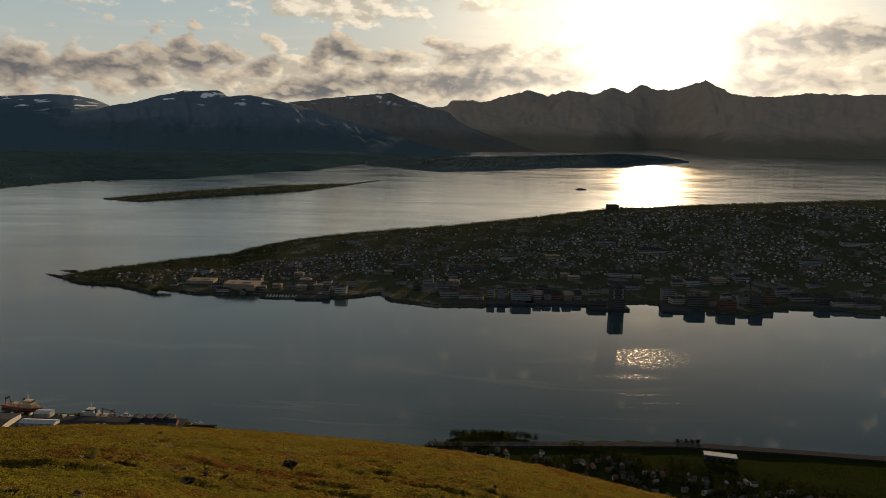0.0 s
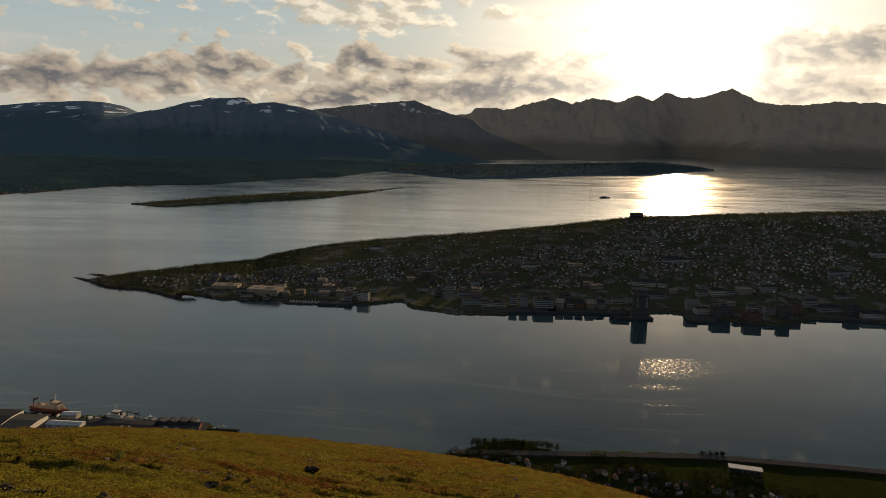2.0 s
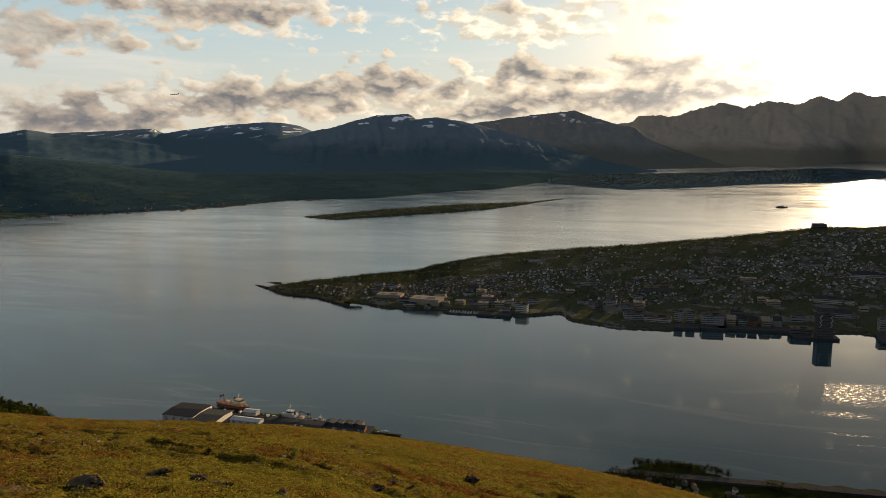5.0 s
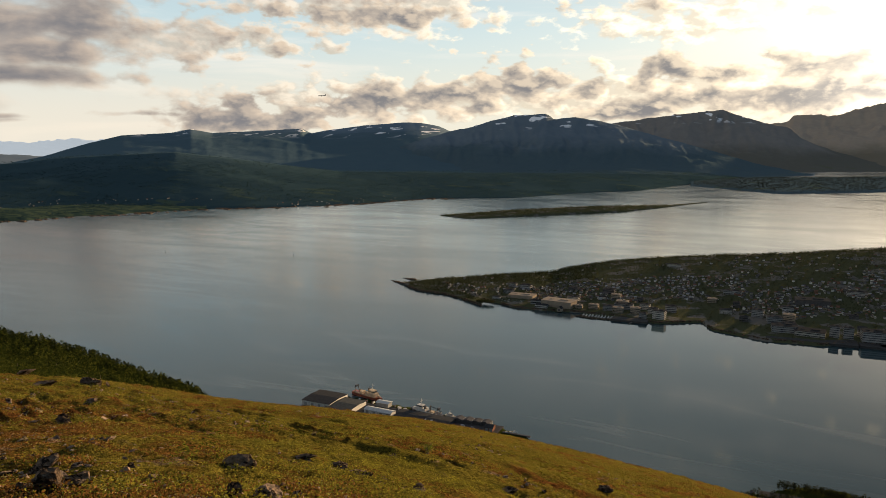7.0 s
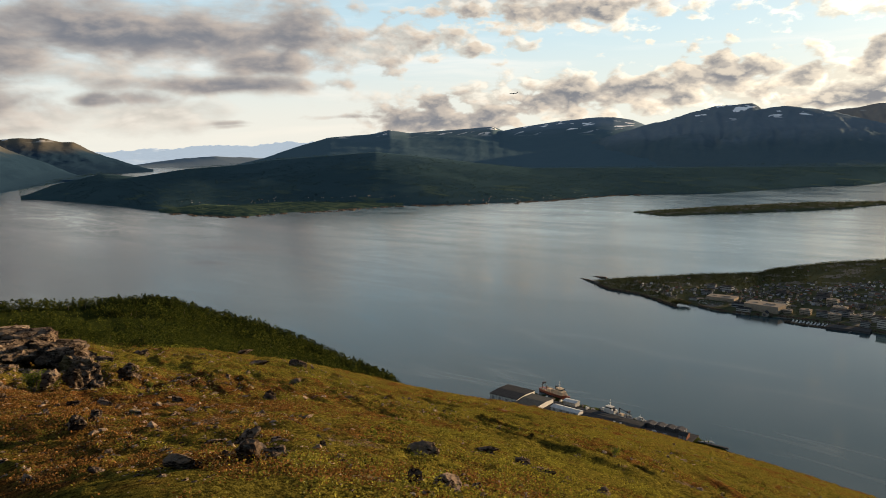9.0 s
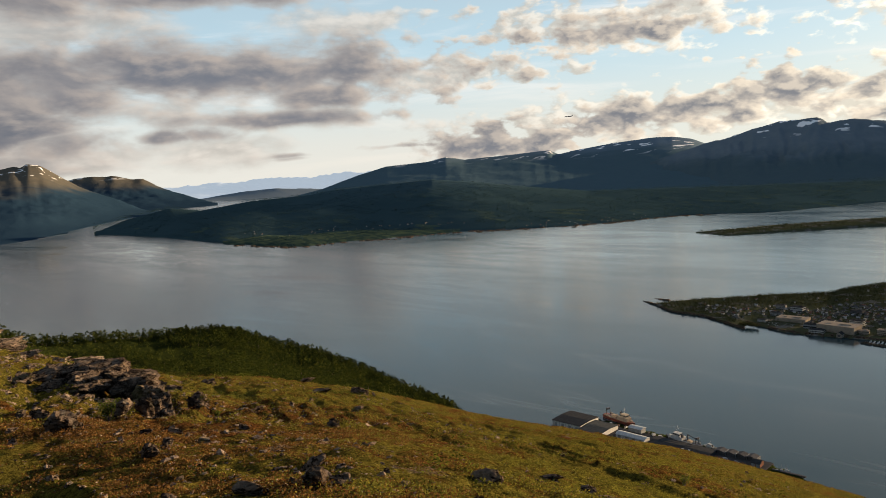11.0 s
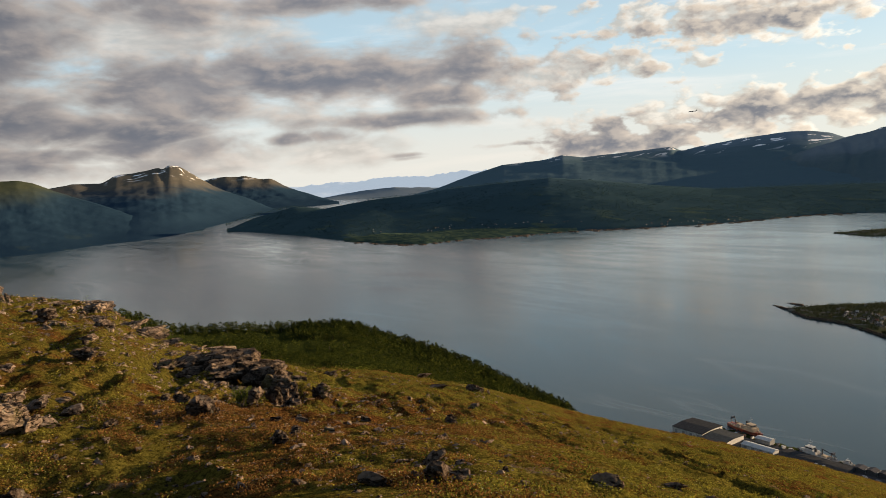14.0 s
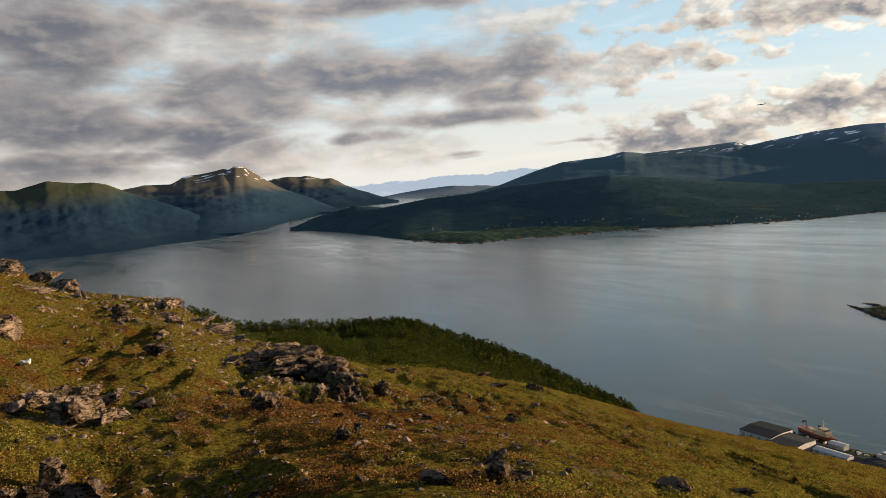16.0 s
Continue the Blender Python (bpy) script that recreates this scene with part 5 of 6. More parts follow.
    # farms along the far shore
    az, r, x, y = polar_points(g, 900, 26, 61, 900, 1160, 0.5)
    off = r - table(az, COAST, 1, 0.5)
    keep = (off > 4) & (off < 55) & (field(x / 40 + 9, y / 40, 3) > -0.05)
    house_rows(list(zip(x[keep], y[keep], land_z("land_coast", az, r)[0][keep]))[:80], 45, "coast_farms", "tiny white farmhouses along the far shore")
    # the islet
    az, r, x, y = polar_points(g, 6000, 7.8, 25, 780, 1010, 0.5)
    z, t = land_z("land_islet", az, r)
    keep = (t > 0.06) & (t < 1.0)
    x, y, z = x[keep], y[keep], z[keep]
    wood("islet_trees", "low dark wood covering the islet", x, y, z - 0.2, g.uniform(1.2, 2.4, len(x)), 18, 33, 0.45, 0.28, TIP_LEAF)


# ---- the town ----


def tint_build(pairs):
    def build(n, bsdf):
        r = n.add("ShaderNodeNewGeometry").outputs["Random Per Island"]
        ramp = n.add("ShaderNodeValToRGB")
        ramp.color_ramp.interpolation = "CONSTANT"
        el = ramp.color_ramp.elements
        for i, (at, colour) in enumerate(pairs):
            e = el[i] if i < len(el) else el.new(at)
            e.position, e.color = at, (*colour, 1.0)
        n.put(r, ramp.inputs[0])
        v = n.span(n.noise(position(n), 2.0, 4.0, 0.6), 0.3, 0.7, 0.8, 1.15)
        n.put(n.mix(1.0, ramp.outputs[0], n.xyz(v, v, v), "MULTIPLY"), bsdf.inputs["Base Color"])
    return build


HOUSES = material("house_paint", tint_build([(0.0, (0.50, 0.49, 0.47)), (0.16, (0.30, 0.29, 0.26)), (0.44, (0.17, 0.10, 0.075)), (0.52, (0.18, 0.185, 0.19)), (0.70, (0.25, 0.215, 0.15)), (0.82, (0.12, 0.12, 0.12))]), roughness=0.7)
ROOFS = material("house_roofs", tint_build([(0.0, (0.06, 0.06, 0.065)), (0.45, (0.10, 0.095, 0.095)), (0.70, (0.13, 0.07, 0.055)), (0.86, (0.24, 0.25, 0.27))]), roughness=0.5)


def house_rows(places, seed, name, label):
    """Many small pitched-roof houses in two joined meshes, walls and roofs."""
    g = np.random.default_rng(seed)
    walls, roofs = Geo(), Geo()
    for x, y, z in places:
        w, d, h = g.uniform(0.8, 1.6), g.uniform(0.7, 1.05), g.uniform(0.5, 0.9)
        a = g.choice([0.15, 0.15, 1.7]) + g.normal(0, 0.18)
        c, s = math.cos(a), math.sin(a)
        wall = Geo().box(0, 0, -0.6, w, d, h + 0.6).gable_end(0, 0, h, w, d, d * 0.38)
        roof = Geo().gable(0, 0, h, w, d, d * 0.38, 0.1, 0.06)
        for geo, into in ((wall, walls), (roof, roofs)):
            into.put([(x + c * p - s * q, y + s * p + c * q, z + r) for p, q, r in geo.v], geo.f)
    top = mesh_of(name, walls.v, walls.f, HOUSES, False)
    tagged(top, label, "houses", kind="stuff")
    part("roofs", roofs, ROOFS, top)


def block(x, y, w, h, mat, roof_mat, turn=0.0, deep=0.7, floors=3, gable=False, base=None, name="apartment_building", label="", group="", category="building"):
    """A town building: walls, roof, and a row of windows for each floor on its four sides."""
    if base is None:
        base = float(island_height(np.array(math.degrees(math.atan2(-x, y))), np.array(math.hypot(x, y)))[0])
        base = max(base, 0.8)
    d = w * deep
    ob = thing(name, label, category, group, pose(x, y + d / 2, base - 0.3, 0, 0, turn))
    body = Geo().box(0, 0, 0, w, d, h + 0.3)
    roof = Geo()
    if gable:
        body.gable_end(0, 0, h + 0.3, w, d, d * 0.3)
        roof.gable(0, 0, h + 0.3, w, d, d * 0.3, 0.12, 0.1)
    else:
        roof.box(0, 0, h + 0.3, w + 0.16, d + 0.16, 0.16).box(w * 0.18, d * 0.1, h + 0.46, w * 0.28, d * 0.3, 0.35).box(-w * 0.25, 0, h + 0.46, w * 0.12, d * 0.16, 0.22)
    part("wall", body, mat, ob)
    part("roof", roof, roof_mat, ob)
    step = h / max(floors, 1)
    for k in range(floors):
        part("window_band", Geo().box(0, 0, 0.3 + step * (k + 0.32), w + 0.04, d + 0.04, step * 0.28), PANE, ob)
    return ob


def build_town():
    g = np.random.default_rng(41)
    az, r, x, y = polar_points(g, 20000, -38, 27.2, 322, 600, 0.6)
    z, t = island_height(az, r)
    belt = field(x / 26 + 11, y / 26, 4)
    want = np.where(belt > 0.06, 0.10, np.where(t < 0.6, 0.9, 0.6)) * np.where(t > 0.9, 0.05, 1.0) * np.where((az > 3) & (t > 0.60), 0.06, 1.0) * np.where(az > 25, 0.35, 1.0)
    keep = (t > 0.20) & (t < 0.97) & (g.random(len(x)) < want)
    kept = []
    cells = set()
    for p in zip(x[keep], y[keep], z[keep]):
        cell = (round(p[0] / 1.65), round(p[1] / 1.65))
        if cell not in cells:
            cells.add(cell)
            kept.append(p)
    house_rows(kept, 42, "town_houses", "small painted wooden houses with pitched roofs on the island")

    mats = {"w": (PALE, ROOF_DARK), "g": (GREY, ROOF_DARK), "d": (DARK, ROOF_DARK), "t": (TAN, ROOF_TAN), "b": (BRICK, ROOF_DARK)}
    words = {"w": "white", "g": "grey", "d": "dark", "t": "tan", "b": "red-brown"}

    def lay(rows, kind, group, name="apartment_building", gable=False, category="building", deep=0.7):
        for bx, by, w, h, floors, m in rows:
            block(bx, by, w, h, *mats[m], turn=g.uniform(-8, 8), floors=floors, gable=gable, deep=deep, name=name, category=category, group=group,
                  label=f"{words[m]} {kind}")
    lay([(-97, 340, 15.5, 3.0, 0, "t"), (-120, 352, 13.2, 1.6, 0, "t"), (16, 380, 15, 2.6, 0, "d"), (-108, 343, 7.0, 1.8, 1, "g"), (-131, 346, 4.0, 1.2, 0, "g"), (-104, 336, 6.0, 1.3, 1, "w")],
        "flat-roofed industrial hall by the shore", "halls on the island shore", "industrial_hall", deep=0.55, category="hall")
    lay([(-80, 344, 4.5, 2.2, 3, "t"), (-73, 344, 5.0, 2.2, 3, "g"), (-68, 342, 5.0, 2.2, 3, "t"), (-65, 349, 5.6, 2.6, 3, "g"), (-60, 343, 4.4, 2.6, 3, "t"), (-52, 345, 4.4, 2.6, 3, "w"),
         (-48, 336, 5.5, 3.8, 4, "w"), (-45, 352, 5.1, 2.8, 3, "g"), (-57, 352, 4.5, 2.6, 3, "w"), (-55, 335, 3.4, 2.4, 3, "g"), (-69, 358, 5.8, 1.7, 2, "t"), (-80, 365, 4.2, 1.4, 2, "w"), (-87, 342, 3.9, 1.6, 2, "t")],
        "flat-roofed apartment block near the marina", "apartment blocks by the marina")
    lay([(-7, 355, 5.1, 3.2, 4, "g"), (0, 346, 6.1, 3.0, 4, "g"), (6, 352, 5.0, 3.0, 4, "t"), (4, 334, 10.0, 2.6, 3, "g"), (14, 331, 11.5, 2.0, 2, "w"), (23, 334, 3.7, 4.6, 5, "g"), (28, 334, 3.7, 4.6, 5, "g"),
         (37, 331, 9.0, 4.6, 5, "g"), (71, 323, 8.0, 2.4, 2, "d"), (92, 356, 14.6, 1.8, 2, "g"), (68, 367, 5.9, 2.4, 3, "t"), (94, 376, 12, 2.0, 2, "w")],
        "large harbour building on the waterfront", "harbour buildings", "harbour_building")
    lay([(45, 333, 3.6, 2.7, 3, "t"), (49.5, 334, 3.6, 2.8, 3, "g"), (54, 333, 3.6, 2.7, 3, "b"), (59, 333, 3.6, 2.7, 3, "t"), (64, 335, 3.6, 2.6, 3, "g"), (33.5, 340, 3.4, 2.6, 3, "g")],
        "gabled wharf house on the quay", "wharf houses", "wharf_house", True, "house", 1.4)
    lay([(107, 336, 5.6, 5.8, 6, "g"), (110, 329, 7.0, 3.0, 3, "w"), (117, 325, 8.0, 5.4, 5, "d"), (125, 327, 3.9, 2.6, 3, "g"), (129, 319, 7.4, 4.4, 4, "b"), (135, 336, 4.6, 2.6, 3, "w"), (141, 330, 5.7, 4.0, 4, "g"),
         (145, 325, 5.1, 6.0, 6, "d"), (119, 360, 5.4, 2.8, 3, "g"), (127, 361, 7.0, 2.8, 3, "w"), (141, 363, 7.2, 2.8, 3, "t"), (154, 366, 7.5, 2.8, 3, "g"), (122, 416, 17, 2.0, 2, "w"),
         (173, 340, 10.9, 2.4, 3, "g"), (181, 335, 6.0, 4.2, 5, "d"), (189, 331, 12.0, 2.4, 3, "w"), (198, 328, 10.9, 2.4, 3, "g"), (166, 345, 6.1, 4.2, 5, "g"), (153, 334, 7.0, 4.6, 5, "b")],
        "town-centre building near the harbour front", "town-centre buildings", "town_building")
    lay([(246, 428, 15.5, 2.4, 3, "w"), (-57, 452, 8.0, 1.6, 2, "w"), (98, 432, 12, 2.2, 3, "g"), (36, 402, 9, 2.2, 3, "w"), (-20, 392, 9, 2.0, 2, "g"), (205, 398, 11, 2.4, 3, "g"), (62, 405, 8, 2.2, 3, "t"), (124, 532, 9, 3.0, 2, "d")],
        "long institutional building among the houses", "institution buildings", "school_building", deep=0.35)

    extra, taken = [], []
    for _ in range(400):
        ba = g.uniform(-32, 20)
        br = float(np.interp(ba, [p[0] for p in FRONT], [p[1] for p in FRONT])) + g.uniform(8, 46)
        bx, by = -math.sin(math.radians(ba)) * br, math.cos(math.radians(ba)) * br
        if all(math.hypot(bx - q[0], by - q[1]) > 9 for q in taken) and len(extra) < 34:
            taken.append((bx, by))
            extra.append((bx, by, g.uniform(3.0, 6.0), g.uniform(1.6, 2.8), int(g.integers(2, 4)), str(g.choice(["g", "w", "t", "d", "g"]))))
    lay(extra, "flat-roofed block between the wooden houses", "blocks in the town")
    tower = block(79, 319, 6.0, 9.6, DARK, ROOF_DARK, 6, 0.7, 9, base=1.2, name="hotel_tower", label="tall dark hotel tower on the quay with lit zigzag fronts", category="hotel")
    zig = Geo()
    for side in (-1, 1):
        for k in range(5):
            zig.tube((side * 2.1 + (0.45 if k % 2 else -0.45), -2.2, 4.6 + k * 1.0), (side * 2.1 + (-0.45 if k % 2 else 0.45), -2.2, 5.6 + k * 1.0), 0.09, 0.09, 4)
    part("zigzag_frame", zig, WHITE, tower, "pale zigzag facade frame")

    # quays and piers in front of the town
    for qx, qy, w, d, turn in ((76, 325, 17, 12, 3), (107, 325, 13, 14, -8), (130, 325, 14, 12, 4), (14, 328, 34, 9, 2), (54, 331, 30, 8, 0), (37, 328, 11, 6, 0), (-60, 331, 16, 6, 2), (183, 333, 46, 9, -8)):
        quay = Geo().box(0, 0, -1.5, w, d, 2.45)
        ob = part("quay", quay, TARMAC, None)
        ob.matrix_world = pose(qx, qy, 0, 0, 0, turn)
        tagged(ob, "concrete quay on the town's waterfront", "quay", "town quays", "structure")
    # marina behind its mole
    mole = Geo()
    for i in range(15):
        mole.box(-84 + i * 1.45 + g.uniform(-0.2, 0.2), 329.0 + 0.06 * (i - 7) ** 2 * 0.5 + g.uniform(-0.2, 0.2), -0.8, 1.9, 1.5, 1.4 + g.uniform(-0.1, 0.2), 0.6)
    tagged(mesh_of("mole", mole.v, mole.f, ROCK, False), "rubble mole sheltering the marina", "breakwater", kind="structure")
    first = None
    for i in range(26):
        at = pose(-82 + (i % 13) * 1.45 + g.uniform(-0.2, 0.2), 332.0 + (i // 13) * 2.4, 0.06, 0, 0, 90 + g.uniform(-6, 6))
        if first is None:
            first = thing("motor_boat", "small white motor boat moored in the marina", "boat", "marina boats", at)
            part("hull", Geo().hull(1.7, 0.6, 0.28), WHITE, first)
            part("cabin", Geo().box(0.05, 0, 0.26, 0.6, 0.42, 0.30, 0.75), WHITE, first)
            part("mast", Geo().tube((0.1, 0, 0.4), (0.1, 0, 1.7), 0.03, 0.02, 5), STEEL, first)
        else:
            copy_thing(first, at)
    reef = Geo()
    for i in range(34):
        s = i / 33
        for lx, ly in ((-197 - 11 * s, 367 + 6 * s), (-196 - 9 * s, 380 + 3 * s)):
            k = g.uniform(0.6, 1.6) * (1.2 - s)
            reef.box(lx + g.uniform(-0.6, 0.6), ly + g.uniform(-0.8, 0.8), -0.4, 1.6 * k, 1.1 * k, 0.5 + 0.35 * k, 0.6)
    tagged(mesh_of("reef", reef.v, reef.f, ROCK, False), "low dark reefs running out from the island's tip", "rocks", kind="stuff")
    wall = Geo()
    for i in range(len(FRONT) * 46):
        fa = g.uniform(-34, 28)
        fr = float(np.interp(fa, [p[0] for p in FRONT], [p[1] for p in FRONT])) + g.uniform(-0.5, 0.4)
        k = g.uniform(0.5, 1.4)
        wall.box(-math.sin(math.radians(fa)) * fr, math.cos(math.radians(fa)) * fr, -0.4, 1.1 * k, 0.8 * k, 0.7 + 0.6 * k, 0.65)
    tagged(mesh_of("shore_boulders", wall.v, wall.f, ROCK, False), "dark boulders along the island's waterline", "rocks", kind="stuff")
    first = {}
    for i in range(44):
        row, col = divmod(i, 11)
        word, paint = (("white", WHITE), ("grey", GREY), ("dark", DARK), ("rust-red", BRICK))[int(g.choice([0, 0, 1, 2, 3]))]
        cx, cy = -127.5 + col * 1.05 + g.uniform(-0.15, 0.15), 342.2 + row * 1.9
        ground = float(island_height(np.array(math.degrees(math.atan2(-cx, cy))), np.array(math.hypot(cx, cy)))[0])
        at = pose(cx, cy, ground - 0.02, 0, 0, 88 + g.uniform(-5, 5))
        if word in first:
            copy_thing(first[word], at)
            continue
        first[word] = thing("parked_car", f"small {word} car parked by the industrial halls", "car", "cars by the halls", at)
        part("body", Geo().box(0, 0, 0.06, 0.86, 0.36, 0.16, 0.96), paint, first[word])
        part("cabin", Geo().box(-0.05, 0, 0.22, 0.5, 0.32, 0.12, 0.78), PANE, first[word])
        for wx in (-0.26, 0.26):
            for wy in (-0.16, 0.16):
                part("wheel", Geo().tube((wx, wy - 0.03, 0.07), (wx, wy + 0.03, 0.07), 0.07, 0.07, 8), HULL_DARK, first[word])
    boathouse = thing("boathouse", "small gabled boathouse at the island's waterline", "boathouse", "", pose(-94.1, 335.6, 0.7, 0, 0, 84))
    part("wall", Geo().box(0, 0, -0.4, 2.6, 2.2, 1.5).gable_end(0, 0, 1.1, 2.6, 2.2, 0.9), TAN, boathouse)
    part("roof", Geo().gable(0, 0, 1.1, 2.6, 2.2, 0.9, 0.15, 0.1), ROOF_DARK, boathouse)
    part("gate", Geo().box(-1.32, 0, -0.1, 0.06, 1.2, 1.0), DARK, boathouse)
    n = 170
    ka, kr = g.uniform(0, math.tau, n), 3.6 * np.sqrt(g.random(n))
    wood("knob_trees", "dense trees on the island's shore knob", -133.5 + kr * np.cos(ka) * 1.3, 336.6 + kr * np.sin(ka) * 0.7, np.full(n, 0.7), g.uniform(0.7, 1.6, n), 16, 77, 0.45, 0.3, TOWN_LEAF)
    jetty = part("jetty", Geo().box(0, 0, 0.1, 0.5, 9, 0.25), CONCRETE, None)
    jetty.matrix_world = pose(-58, 330, 0, 0, 0, -14)
    tagged(jetty, "thin floating jetty beside the marina", "jetty")
    for mx, my, mz, tall in ((234, 540, 29.0, 6.0), (205, 520, 27, 3.0)):
        mast = thing("radio_mast", "thin radio mast on the island's ridge", "mast", "radio masts", pose(mx, my, mz))
        part("pole", Geo().tube((0, 0, 0), (0, 0, tall), 0.16, 0.06, 6), STEEL, mast)
        part("foot", Geo().box(0, 0, -0.6, 0.8, 0.8, 0.8), CONCRETE, mast)


# ---- the harbour under the hill ----
def warehouse(x, y, w, d, h, turn, wall, roof, label, gable=False):
    ob = thing("warehouse", label, "warehouse", "harbour warehouses", pose(x, y, 0.7, 0, 0, turn))
    body = Geo().box(0, 0, -0.6, w, d, h + 0.6)
    top = Geo()
    if gable:
        body.gable_end(0, 0, h, w, d, 0.45)
        top.gable(0, 0, h, w, d, 0.45, 0.12, 0.08)
    else:
        top.gable(0, 0, h - 0.05, w, d, 0.3, 0.15, 0.08)
        body.gable_end(0, 0, h, w, d, 0.28)
    part("wall", body, wall, ob)
    part("roof", top, roof, ob)
    for i in range(max(2, int(w / 2.2))):
        part("gate", Geo().box(-w / 2 + (i + 0.5) * w / max(2, int(w / 2.2)), -d / 2 - 0.02, 0.05, 0.9, 0.08, 1.1), GREY, ob)
    for i in range(int(w / 1.1)):
        part("cladding_rib", Geo().box(-w / 2 + 0.4 + i * 1.1, -d / 2 - 0.01, 0, 0.06, 0.06, h - 0.1), GREY, ob)
    return ob


def ship(x, y, turn, length, hull_mat, house_mat, label, crane=False):
    k = length / 10.0
    ob = thing("trawler", label, "ship", "", pose(x, y, -0.32 * k, 0, 0, turn))
    part("hull", Geo().hull(length, 2.1 * k, 1.0 * k), hull_mat, ob)
    part("bulwark", Geo().box(-0.5 * k, 1.0 * k, 1.1 * k, length * 0.72, 0.08 * k, 0.3 * k).box(-0.5 * k, -1.0 * k, 1.1 * k, length * 0.72, 0.08 * k, 0.3 * k), house_mat, ob)
    part("deckhouse", Geo().box(1.6 * k, 0, 1.1 * k, 3.4 * k, 1.8 * k, 0.85 * k, 0.95), house_mat, ob)
    bridge = part("bridge", Geo().box(1.8 * k, 0, 1.95 * k, 2.0 * k, 1.5 * k, 0.7 * k, 0.9), house_mat, ob)
    part("bridge_windows", Geo().box(1.8 * k, 0, 2.25 * k, 2.02 * k, 1.52 * k, 0.22 * k, 0.97), PANE, bridge)
    part("funnel", Geo().box(0.1 * k, 0.45 * k, 1.9 * k, 0.5 * k, 0.45 * k, 0.9 * k, 0.85), HULL_DARK, ob)
    mast = Geo().tube((1.7 * k, 0, 2.6 * k), (1.7 * k, 0, 4.4 * k), 0.07 * k, 0.04 * k, 6).tube((1.7 * k, -0.6 * k, 3.6 * k), (1.7 * k, 0.6 * k, 3.6 * k), 0.04 * k, 0.04 * k, 5)
    part("mast", mast, WHITE, ob)
    gantry = Geo()
    for s in (-1, 1):
        gantry.tube((-3.8 * k, s * 0.7 * k, 1.1 * k), (-3.9 * k, s * 0.6 * k, 2.5 * k), 0.10 * k, 0.08 * k, 6)
    gantry.tube((-3.9 * k, -0.6 * k, 2.5 * k), (-3.9 * k, 0.6 * k, 2.5 * k), 0.12 * k, 0.12 * k, 6).box(-3.9 * k, 0, 2.5 * k, 0.5 * k, 0.9 * k, 0.4 * k)
    part("stern_gantry", gantry, HULL_DARK, ob)
    part("winch", Geo().box(-1.8 * k, 0, 1.1 * k, 1.3 * k, 1.1 * k, 0.5 * k, 0.8), BUFF, ob)
    part("foredeck_gear", Geo().box(4.0 * k, 0, 1.3 * k, 0.7 * k, 0.6 * k, 0.35 * k, 0.7), house_mat, ob)
    if crane:
        part("crane", Geo().tube((-1.2 * k, 0, 1.2 * k), (-1.2 * k, 0, 3.0 * k), 0.16 * k, 0.14 * k, 6).tube((-1.2 * k, 0, 2.9 * k), (-5.2 * k, 0.4 * k, 2.3 * k), 0.12 * k, 0.07 * k, 6), HULL_DARK, ob)
    return ob


